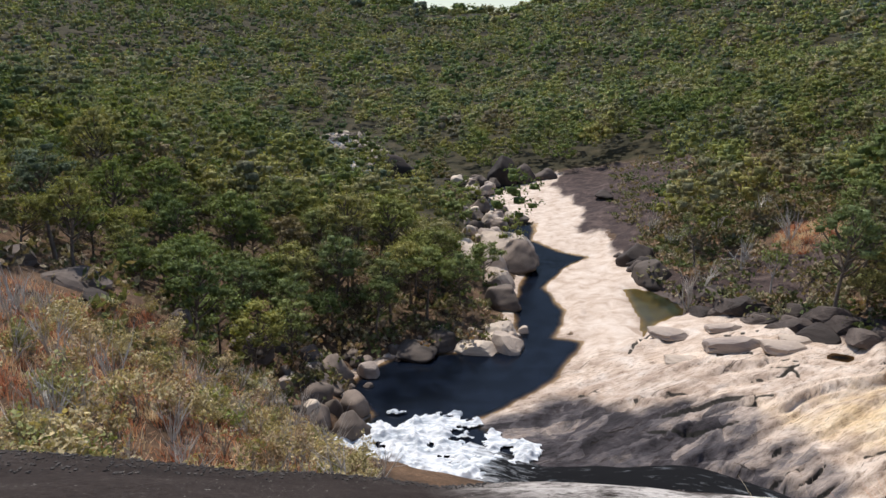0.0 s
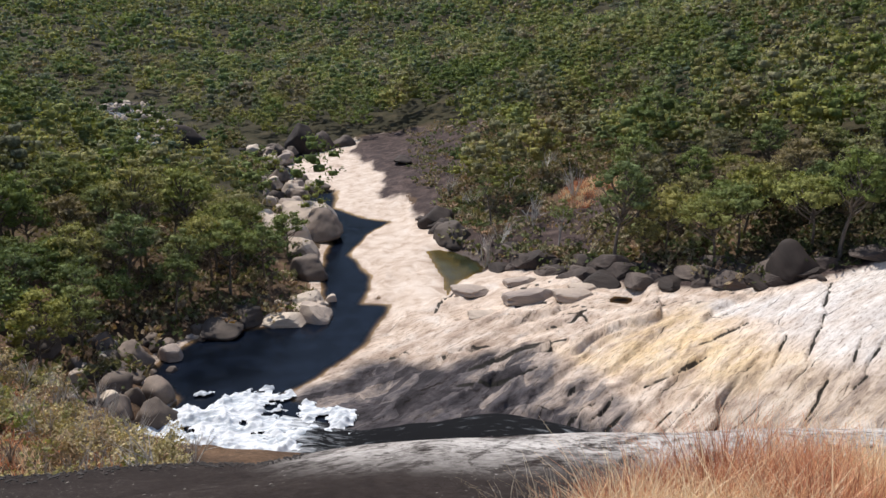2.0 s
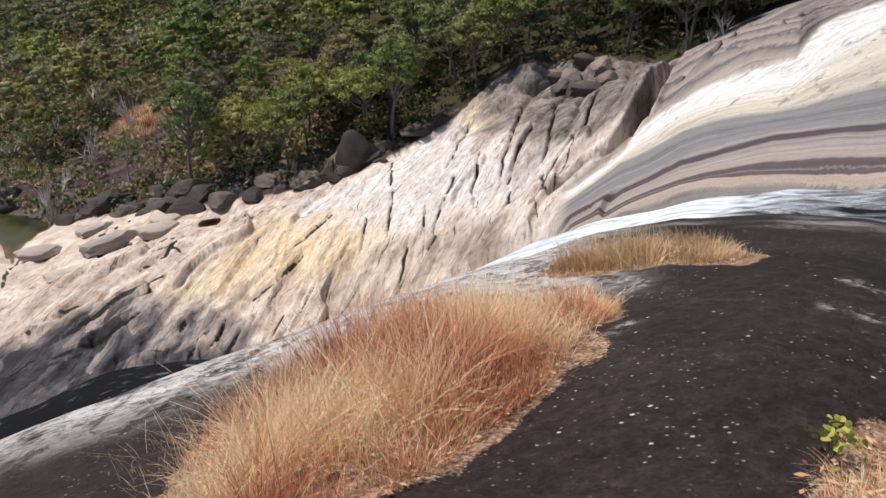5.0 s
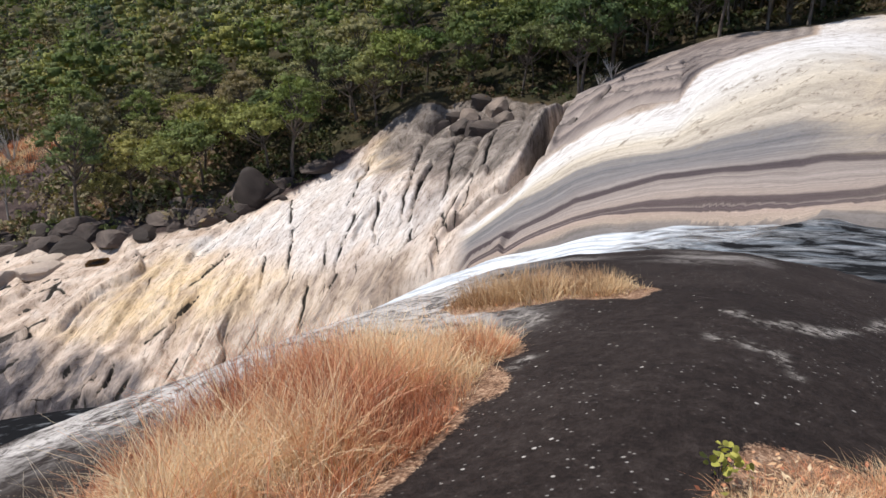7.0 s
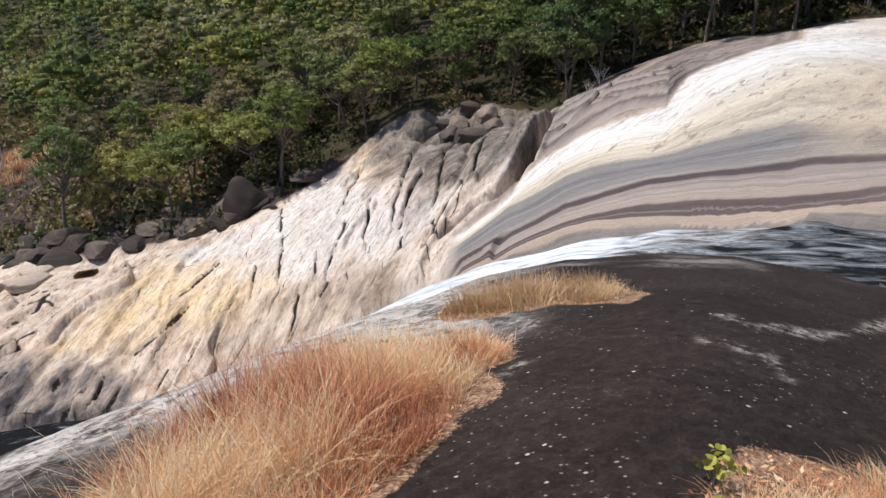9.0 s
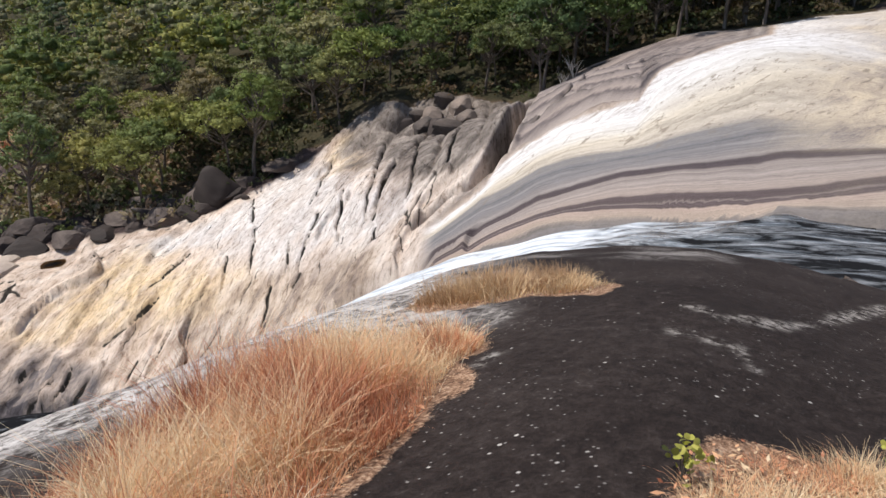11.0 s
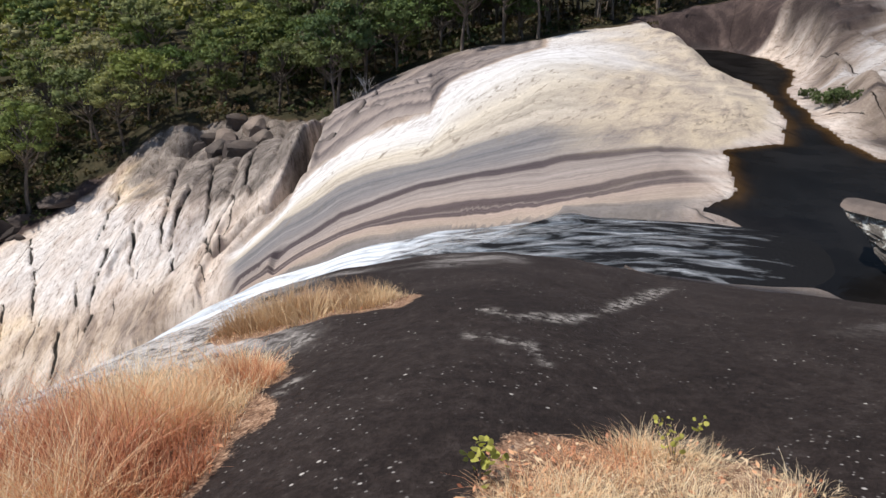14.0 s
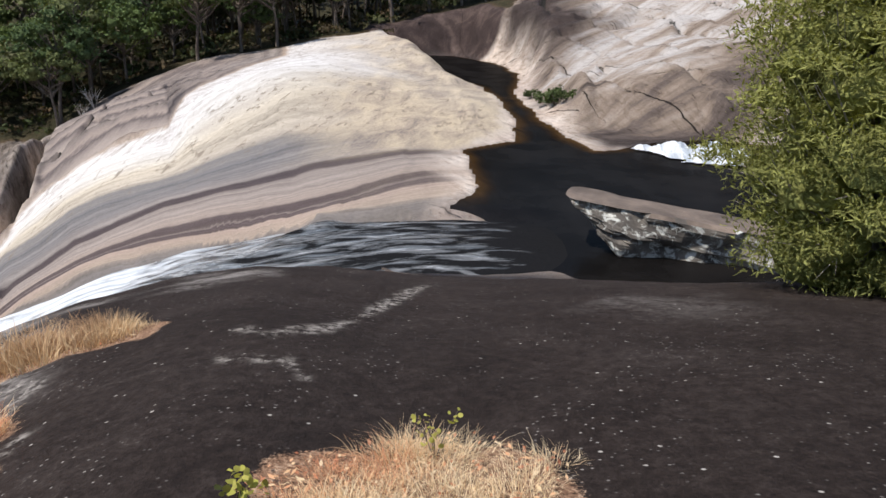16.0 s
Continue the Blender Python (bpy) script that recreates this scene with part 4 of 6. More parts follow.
def bark_material(name, a, b):
    m = Nodes(name)
    p = m.coords()
    n = m.noise(m.stretch(p, (1, 1, 0.2)), 5, 6, 0.65)
    return m.finish(m.ramp(n, [(0.35, a), (0.65, b)]), 0.85, m.bump(n, 0.5, 0.03))


def water_material(name, deep, gloss, rim=0.12, most=0.88, tint=(0.90, 0.81, 0.64)):
    """Dark water: clear at its rim, with a share of mirror over it."""
    m = Nodes(name)
    p = m.coords()
    rip = m.math("ADD", m.noise(p, 1.6, 5, 0.6, 0.3), m.math("MULTIPLY", m.noise(p, 6.0, 4, 0.6), 0.5))
    bump = m.bump(rip, 0.30, 0.08)
    m.finish(m.mix(m.ramp(m.noise(p, 0.35, 5, 0.6), [(0.4, 0.0), (0.65, 1.0)]), deep, tuple(c * 2.2 for c in deep)), 0.3, bump, Specular_IOR_Level=0.0)
    clear = m.node("ShaderNodeBsdfTransparent", Color=(*tint, 1))
    body = m.node("ShaderNodeMixShader", Fac=m.math("ADD", rim, m.math("MULTIPLY", m.attr("depth"), most)))
    m.t.links.new(clear.outputs[0], body.inputs[1])
    m.t.links.new(m.bsdf.outputs[0], body.inputs[2])
    mirror = m.node("ShaderNodeBsdfGlossy", Roughness=0.06)
    m.put(mirror.inputs["Normal"], bump)
    top = m.node("ShaderNodeMixShader", Fac=gloss)
    m.t.links.new(body.outputs[0], top.inputs[1])
    m.t.links.new(mirror.outputs[0], top.inputs[2])
    m.t.links.new(top.outputs[0], m.out.inputs[0])
    return m.mat


def foam_material():
    m = Nodes("white_water")
    p = m.coords()
    s = m.attr("along")
    vec = m.t.nodes.new("ShaderNodeCombineXYZ")
    m.put(vec.inputs[0], m.math("MULTIPLY", m.attr("across"), 1.5))
    m.put(vec.inputs[1], m.math("MULTIPLY", s, 0.34))
    lines = m.noise(vec.outputs[0], 1.6, 7, 0.65, 0.5)
    froth = m.math("ADD", m.attr("foam"), m.math("MULTIPLY", m.math("SUBTRACT", lines, 0.5), 1.9))
    f = m.ramp(froth, [(0.16, 0.0), (0.48, 0.32), (0.86, 1.0)])
    c = m.mix(f, (0.014, 0.0145, 0.016), m.mix(m.ramp(m.noise(m.stretch(vec.outputs[0], (0.9, 0.22, 1.0)), 2.2, 6, 0.65), [(0.40, 0.0), (0.54, 1.0)]), (0.36, 0.41, 0.46), (0.72, 0.75, 0.78)))
    return m.finish(c, m.ramp(f, [(0.0, 0.1), (1.0, 0.6)]), m.bump(m.math("ADD", lines, m.math("MULTIPLY", m.noise(p, 7, 5), 0.5)), 0.6, 0.10), Specular_IOR_Level=m.ramp(f, [(0.0, 0.0), (1.0, 0.3)]))


def straw_material(name, stops):
    m = Nodes(name)
    isl = m.t.nodes.new("ShaderNodeNewGeometry").outputs["Random Per Island"]
    v = m.math("ADD", m.math("MULTIPLY", isl, 0.34), m.math("MULTIPLY", m.attr("tint"), 0.66))
    c = m.ramp(v, stops)
    m.finish(c, 0.6, Specular_IOR_Level=0.3)
    tr = m.node("ShaderNodeBsdfTranslucent")
    m.put(tr.inputs["Color"], c)
    mx = m.node("ShaderNodeMixShader", Fac=0.3)
    m.t.links.new(m.bsdf.outputs[0], mx.inputs[1])
    m.t.links.new(tr.outputs[0], mx.inputs[2])
    m.t.links.new(mx.outputs[0], m.out.inputs[0])
    return m.mat


GRANITE = rock_material()
STONE_PALE = boulder_material("pale_stone", (0.60, 0.51, 0.41), (0.46, 0.38, 0.31), (0.24, 0.20, 0.18))
STONE_GREY = boulder_material("grey_stone", (0.26, 0.205, 0.165), (0.125, 0.10, 0.083), (0.05, 0.041, 0.036))
STONE_DARK = boulder_material("dark_stone", (0.135, 0.108, 0.093), (0.052, 0.040, 0.035), (0.022, 0.017, 0.015))
STONE_LICHEN = boulder_material("lichened_stone", (0.30, 0.27, 0.23), (0.10, 0.09, 0.08), (0.04, 0.035, 0.03), 1.0)
GREENS = [(0.0, (0.050, 0.078, 0.028)), (0.10, (0.085, 0.118, 0.034)), (0.2, (0.135, 0.150, 0.044)), (0.3, (0.058, 0.088, 0.040)), (0.4, (0.110, 0.142, 0.044)), (0.5, (0.155, 0.162, 0.056)), (0.58, (0.075, 0.105, 0.044)), (0.66, (0.090, 0.125, 0.036)), (0.74, (0.130, 0.138, 0.080)), (0.82, (0.140, 0.150, 0.056)), (0.90, (0.120, 0.110, 0.060)), (1.0, (0.062, 0.090, 0.054))]
GREENS = [(q, (r * 2.15, g * 1.90, b * 2.05)) for q, (r, g, b) in GREENS]
LEAF_TREE = foliage_material("eucalypt_leaf", GREENS)
# LEAF_TREE's greens scaled darker: shade put into the colour of right-hand crowns
LEAF_SHADE = foliage_material("shade_toned_eucalypt_leaf", [(q, (r * 0.52, g * 0.62, b * 0.66)) for q, (r, g, b) in GREENS])
LEAF_FAR = foliage_material("forest_leaf", GREENS, "tint")
# GREENS made brighter and bluer: distance haze put into the leaf colour
LEAF_HAZE = foliage_material("haze_toned_leaf", [(q, (r * 1.12, g * 1.12, b * 1.28)) for q, (r, g, b) in GREENS], "tint", mottle=0.6)
LEAF_DRY = foliage_material("scrub_leaf", [(0.0, (0.36, 0.31, 0.14)), (0.2, (0.56, 0.46, 0.27)), (0.4, (0.44, 0.32, 0.22)), (0.55, (0.24, 0.28, 0.09)), (0.62, (0.58, 0.50, 0.34)), (0.85, (0.42, 0.36, 0.20)), (1.0, (0.42, 0.29, 0.21))])
LEAF_SCRUB = foliage_material("undergrowth_leaf", [(0.0, (0.09, 0.12, 0.05)), (0.2, (0.14, 0.155, 0.065)), (0.4, (0.23, 0.19, 0.125)), (0.55, (0.28, 0.22, 0.15)), (0.7, (0.15, 0.17, 0.08)), (0.85, (0.33, 0.28, 0.20)), (1.0, (0.33, 0.21, 0.135))], "tint")
# shrub tones darkened in colour for the shade at the forest's foot
LEAF_FOOT = foliage_material("shade_toned_shrub_leaf", [(0.0, (0.05, 0.065, 0.03)), (0.3, (0.075, 0.085, 0.04)), (0.5, (0.12, 0.085, 0.055)), (0.7, (0.06, 0.08, 0.035)), (0.85, (0.16, 0.11, 0.07)), (1.0, (0.09, 0.075, 0.045))], "tint")
LEAF_BUSH = foliage_material("willow_leaf", [(0.0, (0.25, 0.26, 0.085)), (1.0, (0.27, 0.27, 0.095))], through_light=0.30, mottle=1.6)
LEAF_LIME = foliage_material("round_leaf", [(0.0, (0.46, 0.46, 0.11)), (1.0, (0.52, 0.50, 0.14))], through_light=0.3, mottle=0.02)
BARK = bark_material("bark", (0.06, 0.045, 0.036), (0.20, 0.165, 0.135))
BARK_GREY = bark_material("bare_wood", (0.20, 0.175, 0.15), (0.42, 0.38, 0.34))
BLEACHED = bark_material("bleached_wood", (0.38, 0.35, 0.31), (0.62, 0.58, 0.53))
CHAR = bark_material("charcoal", (0.012, 0.010, 0.009), (0.05, 0.042, 0.038))
WATER = water_material("pool_water", (0.0030, 0.0046, 0.0085), 0.05)
AMBER_WATER = water_material("amber_water", (0.02, 0.03, 0.02), 0.10, 0.12, 0.40, (0.74, 0.64, 0.28))
DARK_WATER = water_material("tannin_water", (0.006, 0.0056, 0.0055), 0.025, 0.42, 0.57, (0.62, 0.48, 0.27))
FOAM = foam_material()
STRAW = straw_material("straw", [(0.0, (0.26, 0.095, 0.05)), (0.25, (0.50, 0.20, 0.105)), (0.42, (0.66, 0.31, 0.165)), (0.56, (0.74, 0.45, 0.25)), (0.72, (0.80, 0.61, 0.37)), (1.0, (0.88, 0.76, 0.53))])
PALE_STRAW = straw_material("pale_straw", [(0.0, (0.50, 0.38, 0.24)), (0.5, (0.74, 0.62, 0.42)), (1.0, (0.86, 0.78, 0.60))])
GOLD = straw_material("golden_straw", [(0.0, (0.34, 0.20, 0.11)), (0.4, (0.56, 0.38, 0.21)), (0.7, (0.72, 0.54, 0.32)), (1.0, (0.80, 0.68, 0.46))])

# ---------------------------------------------------------------- ground: one sheet to the horizon
turns = np.concatenate([np.arange(-38, 4, 0.4), np.arange(4, 102, 0.24), np.arange(102, 130, 0.35), np.arange(130, 322, 4.0)])
cols = np.radians(turns)


def rings(a, b, k):
    return np.exp(np.arange(np.log(a), np.log(b), k))


radii = np.concatenate([[0.0001], rings(0.6, 3.6, 0.05), rings(3.6, 12, 0.02), rings(12, 26, 0.016), rings(26, 92, 0.0095), rings(92, 300, 0.021), rings(300, 4600, 0.05)])


def sheet_at(turn, reach):
    """Points of the ground and their zones on a grid round the dome's top."""
    a, b = np.meshgrid(np.radians(turn), reach)
    x, y = (b * np.sin(a)).ravel() - 0.37, (b * np.cos(a)).ravel() - 0.28
    z, zn = terrain(x, y)
    r, az = np.hypot(x, y), np.degrees(np.arctan2(x, y))
    zn["rubbed"] = smooth(5.4, 8, r + 0.5 * fbm(x, y, 2.0, 72, 3)) * smooth(-2, 8, az) * smooth(66, 56, az) * zn["dome"] + 0.45 * smooth(7, 13, r) * smooth(58, 66, az) * zn["dome"] * smooth(0.35, 0.6, fbm(x, y, 3.0, 71, 3))
    return x, y, z, zn, r


gx, gy, gz, zones, gr = sheet_at(turns, radii)
nc, nr = len(cols), len(radii)
i, j = np.meshgrid(np.arange(nr - 1), np.arange(nc), indexing="ij")
k = (j + 1) % nc
quads = np.stack([i * nc + j, i * nc + k, (i + 1) * nc + k, (i + 1) * nc + j], -1).reshape(-1, 4)
gverts = np.stack([gx, gy, gz], 1)
# the jointed middle of the slab is four times as fine: its cells are split, and its rim keeps to the coarse edges
c0, c1 = np.searchsorted(turns, 16), np.searchsorted(turns, 74)
r0, r1 = np.searchsorted(radii, 27), np.searchsorted(radii, 76)
fine_turn = np.interp(np.arange(2 * (c1 - c0) + 1) / 2, np.arange(c1 - c0 + 1), turns[c0:c1 + 1])
fine_reach = np.interp(np.arange(2 * (r1 - r0) + 1) / 2, np.arange(r1 - r0 + 1), radii[r0:r1 + 1])
fx, fy, fz, fzones, fr = sheet_at(fine_turn, fine_reach)
fw, fh = len(fine_turn), len(fine_reach)
for flat in (fx, fy, fz):
    g = flat.reshape(fh, fw)
    for edge in (g[0], g[-1], g[:, 0], g[:, -1]):
        edge[1::2] = 0.5 * (edge[:-1:2] + edge[2::2])
fi, fj = np.meshgrid(np.arange(fh - 1), np.arange(fw - 1), indexing="ij")
fine_quads = np.stack([fi * fw + fj, fi * fw + fj + 1, (fi + 1) * fw + fj + 1, (fi + 1) * fw + fj], -1).reshape(-1, 4)
in_fine = ((i >= r0) & (i < r1) & (j >= c0) & (j < c1)).ravel()
quads = np.concatenate([quads[~in_fine], fine_quads + len(gx)])
gverts = np.concatenate([gverts, np.stack([fx, fy, fz], 1)])
zones = {key: np.concatenate([v, fzones[key]]) for key, v in zones.items()}
gr = np.concatenate([gr, fr])
which = np.zeros(len(gr), int)
which[(zones["slab"] > 0.5)] = 1
which[(zones["upstream"] > 0.5)] = 2
which[(zones["dome"] > 0.5) & (gr < 60)] = 3
face_kind = which[quads].max(axis=1)
for n, (name, label) in enumerate((("ground", "brown leaf-littered valley ground under the bush"), ("rock_slab", "pale and banded water-worn granite slab beside the slide"), ("rock_upstream", "washed granite shelves above the upper pool"), ("rock_dome", "bare black-lichened granite dome above the waterslide"))):
    f = quads[face_kind == n]
    used, inv = np.unique(f, return_inverse=True)
    me = make_mesh(name, gverts[used], inv.reshape(-1, 4), GRANITE, True, **{key: v[used] for key, v in zones.items()})
    tagged(new(name, me), label, "ground" if n == 0 else "rock", kind="structure")


# ---------------------------------------------------------------- water
def pool_sheet(name, ring, level, step, label, material, pad=0.15):
    ring = np.array(ring)
    x0, y0 = ring.min(0) - 1
    x1, y1 = ring.max(0) + 1
    xs, ys = np.arange(x0, x1, step), np.arange(y0, y1, step)
    X, Y = np.meshgrid(xs, ys)
    s = inside(X.ravel(), Y.ravel(), ring) + 0.5 * fbm(X.ravel(), Y.ravel(), 3.0, 61, 3)
    nx = len(xs)
    i, j = np.meshgrid(np.arange(len(ys) - 1), np.arange(nx - 1), indexing="ij")
    f = np.stack([i * nx + j, i * nx + j + 1, (i + 1) * nx + j + 1, (i + 1) * nx + j], -1).reshape(-1, 4)
    f = f[(s[f] > -pad).any(axis=1)]
    used, inv = np.unique(f, return_inverse=True)
    v = np.stack([X.ravel(), Y.ravel(), level - (0.45 * smooth(-4.6, -1.2, Y.ravel()) * smooth(23.6, 22.2, X.ravel()) if level > 20 else 0.0 * X.ravel())], 1)
    me = make_mesh(name, v[used], inv.reshape(-1, 4), material, True, depth=np.maximum(smooth(0.0, 0.9, s[used]), smooth(6.0, 2.4, line_distance(v[used, 0], v[used, 1], SLIDE)[0])))
    return tagged(new(name, me), label, "water", kind="structure")


pool_sheet("plunge_pool_water", POOL, LOW_POOL, 0.45, "dark still river pool below the waterslide", WATER)
pool_sheet("upper_pool_water", UPPER_POOL, HIGH_POOL, 0.35, "dark rippled rock pool above the waterslide", DARK_WATER)
pool_sheet("amber_pool_water", AMBER_POOL, 0.75, 0.4, "small amber tannin-stained pool in the granite", AMBER_WATER)
pool_sheet("puddle_water", PUDDLE, 4.0, 0.25, "small brown puddle held in the slab", DARK_WATER)


def ribbon(name, line, width, level, label, step=0.35, foam=None, lump=0.12, rows=17, tilted=False):
    """Running water along a line on the plan."""
    line = np.asarray(line, float)
    seg = np.r_[0, np.cumsum(np.linalg.norm(np.diff(line[:, :2], axis=0), axis=1))]
    s = np.arange(0, seg[-1], step)
    pts = np.stack([np.interp(s, seg, line[:, c]) for c in range(line.shape[1])], 1)
    for _ in range(int(3 / step)):
        pts[1:-1] = 0.25 * pts[:-2] + 0.5 * pts[1:-1] + 0.25 * pts[2:]
    way = np.gradient(pts[:, :2], axis=0)
    way /= np.linalg.norm(way, axis=1)[:, None]
    side = np.stack([-way[:, 1], way[:, 0]], 1)
    u = np.linspace(-1, 1, rows)
    w = width(s, pts) * 0.5
    X = pts[:, 0:1] + side[:, 0:1] * u * w[:, None]
    Y = pts[:, 1:2] + side[:, 1:2] * u * w[:, None]
    n = fbm(np.repeat(s, rows) * 0.5, np.tile(u, len(s)) * 3, 1.0, 81, 3).reshape(X.shape)
    Z = level(pts)[:, None] - 0.25 * np.abs(u) ** 4 + lump * n * np.minimum(1, s / 9)[:, None] - (slide_tilt(s / s[-1])[:, None] * u if tilted else 0)
    S = np.repeat(s, rows).reshape(X.shape)
    U = np.tile(u, (len(s), 1))
    i, j = np.meshgrid(np.arange(len(s) - 1), np.arange(rows - 1), indexing="ij")
    f = np.stack([i * rows + j, (i + 1) * rows + j, (i + 1) * rows + j + 1, i * rows + j + 1], -1).reshape(-1, 4)
    me = make_mesh(name, np.stack([X, Y, Z], -1).reshape(-1, 3), f, FOAM, True, along=S.ravel(), across=(U * w[:, None]).ravel(), foam=np.repeat(foam(s / s[-1]), rows))
    return tagged(new(name, me), label, "water", kind="structure")


ribbon("slide_water", SLIDE, lambda s, p: p[:, 3], lambda p: p[:, 2], "white water racing down the granite slide",
       foam=lambda q: np.interp(q, [0, 0.025, 0.05, 0.13, 0.17, 0.22, 0.45, 0.54, 0.87, 0.94, 1], [-0.7, -0.1, 0.22, 0.36, 0.52, 0.88, 0.94, 0.10, -0.05, 0.2, 0.8]), tilted=True)
ribbon("far_creek_water", [(x, y, -1.75) for x, y in CREEK], lambda s, p: 7 + 2 * np.sin(s * 0.2), lambda p: p[:, 2], "pale shallow creek among far boulders", 1.5, lambda q: 0.35 + 0 * q)
ribbon("middle_creek_water", [(x, y, -0.35) for x, y in MID_CREEK], lambda s, p: 3 + 1.5 * np.sin(s * 0.3), lambda p: p[:, 2], "narrow dark creek between boulders", 1.0, lambda q: 0.1 + 0 * q)


def froth(name, centre, reach, turn, seed, label, level, lump=0.5, tail=0.0):
    """A heap of churned foam with a ragged edge."""
    n = 150
    X, Y = np.meshgrid(np.linspace(-1.2, 1.2, n), np.linspace(-1.2, 1.2, n))
    px, py = X.ravel() * reach[0], Y.ravel() * reach[1]
    c, s = math.cos(turn), math.sin(turn)
    wx, wy = centre[0] + px * c - py * s, centre[1] + px * s + py * c
    e = 1 - np.hypot(X, Y).ravel() + 1.15 * fbm(wx, wy, 2.3, seed, 4)
    z = level + np.minimum(np.maximum(e, -0.1), 0.5) * lump * (1 + 0.7 * fbm(wx, wy, 1.3, seed + 5, 3) + 0.8 * fbm(wx, wy, 0.42, seed + 6, 3))
    i, j = np.meshgrid(np.arange(n - 1), np.arange(n - 1), indexing="ij")
    f = np.stack([i * n + j, i * n + j + 1, (i + 1) * n + j + 1, (i + 1) * n + j], -1).reshape(-1, 4)
    f = f[(e[f] > 0.02).all(axis=1)]
    used, inv = np.unique(f, return_inverse=True)
    me = make_mesh(name, np.stack([wx, wy, z], 1)[used], inv.reshape(-1, 4), FOAM, True, along=wx[used] * 2, across=wy[used], foam=0.95 + 0.9 * e[used] + 0.45 * fbm(wx[used], wy[used], 1.6, seed + 9, 4))
    return tagged(new(name, me), label, "foam", kind="structure")


froth("plunge_foam", (-1.9, 56.2), (8.4, 6.4), radians(-8), 91, "churning white foam where the slide enters the pool", 0.12, 1.0)
froth("rapid_foam", (32.6, -11.8), (2.6, 1.7), radians(70), 95, "white rapid spilling into the upper pool", HIGH_POOL + 0.03, 0.8)


# ---------------------------------------------------------------- boulders
def boulder_mesh(seed, boxy, material, cuts=11, big=True, rough=0.16):
    """A rounded, split and weathered stone about 1 m across, its foot at z = 0."""
    rng = np.random.default_rng(seed)
    bm = bmesh.new()
    bmesh.ops.create_icosphere(bm, subdivisions=(4 if big else 3), radius=1.0)
    v = np.array([p.co[:] for p in bm.verts])
    q = np.abs(v) ** boxy
    v = v / (q.sum(axis=1) ** (1 / boxy))[:, None]
    for _ in range(cuts):
        n = unit(rng, 1)[0]
        n[2] = abs(n[2]) * 0.6
        n /= np.linalg.norm(n)
        d = v @ n - rng.uniform(0.58, 0.88)
        v -= np.where(d > 0, d * 0.93, 0)[:, None] * n
    for p, c in zip(bm.verts, v):
        c = Vector(c)
        p.co = c * (1 + rough * noise.noise(c * 1.3 + Vector((seed, 0, 0))) + 0.05 * noise.noise(c * 4 + Vector((0, seed, 0))) + 0.02 * noise.noise(c * 11))
    z = np.array([p.co.z for p in bm.verts])
    x = np.array([p.co.x for p in bm.verts])
    y = np.array([p.co.y for p in bm.verts])
    for p in bm.verts:
        p.co.x, p.co.y, p.co.z = (p.co.x - x.mean()) / np.ptp(x), (p.co.y - y.mean()) / np.ptp(y), (p.co.z - z.min()) / np.ptp(z)
    for f in bm.faces:
        f.smooth = boxy < 10
    for e in bm.edges:
        e.smooth = e.calc_face_angle(0.0) < 0.42
    me = bpy.data.meshes.new("boulder")
    bm.to_mesh(me)
    bm.free()
    me.materials.append(material)
    return me


SMALL = {kind: [boulder_mesh(50 + 10 * n + s, b, mat, 9, False) for s, b in ((1, 2.4), (2, 3.0), (3, 2.2), (4, 3.6))] for n, (kind, mat) in enumerate((("pale", STONE_PALE), ("grey", STONE_GREY), ("dark", STONE_DARK)))}
STONES = {kind: [boulder_mesh(10 * n + s, b, mat) for s, b in ((1, 2.4), (2, 3.0), (3, 2.2), (4, 3.6))] for n, (kind, mat) in enumerate((("pale", STONE_PALE), ("grey", STONE_GREY), ("dark", STONE_DARK), ("lichen", STONE_LICHEN)))}
for kind, mat, start in (("dark_slab", STONE_DARK, 70), ("brown_block", STONE_GREY, 80), ("pale_block", STONE_PALE, 90)):
    STONES[kind] = [boulder_mesh(start + q, 14.0, mat, 10, False, 0.06) for q in range(4)]
SAYS = {"dark_slab": "dark broken granite slab at the forest's hem", "brown_block": "grey-brown split granite block at the slab's top, dark where it mimics a hollow", "pale_block": "pale angular granite block on the river bar", "pale": "pale rounded granite boulder at the water's edge", "grey": "grey weathered granite boulder beside the pool", "dark": "dark lichen-covered boulder by the trees", "lichen": "grey lichen-spotted block"}
stone_rng = np.random.default_rng(4)


def boulder(kind, x, y, z, w, h, deep=1.0, label="", group="", turn=None):
    me = (SMALL if w < 3.0 and kind in SMALL else STONES)[kind][stone_rng.integers(4)]
    ob = new("boulder", me)
    t = stone_rng.uniform(0, 6.28) if turn is None else turn
    ob.matrix_basis = Matrix.LocRotScale((x, y, z - 0.22 * h), Euler((0, 0, t)), (w * 1.1, w * deep * 1.05, h * 1.25))
    return tagged(ob, label or SAYS[kind], "boulder", group or kind + " boulders")


FAR_DARK = [(-13.9, 201, -1.0, 10.7, 6.7), (15.0, 191, -0.3, 6.9, 6.9), (20.4, 193.2, -0.3, 5.5, 4.6), (26.1, 194.9, -0.3, 6.2, 3.2), (33.8, 159.3, 2.2, 4.1, 1.2), (28.8, 109.3, 1.0, 5.0, 3.5), (51.4, 59.6, 7.5, 5.0, 4.2), (48.2, 67.6, 5.8, 2.6, 1.5)]
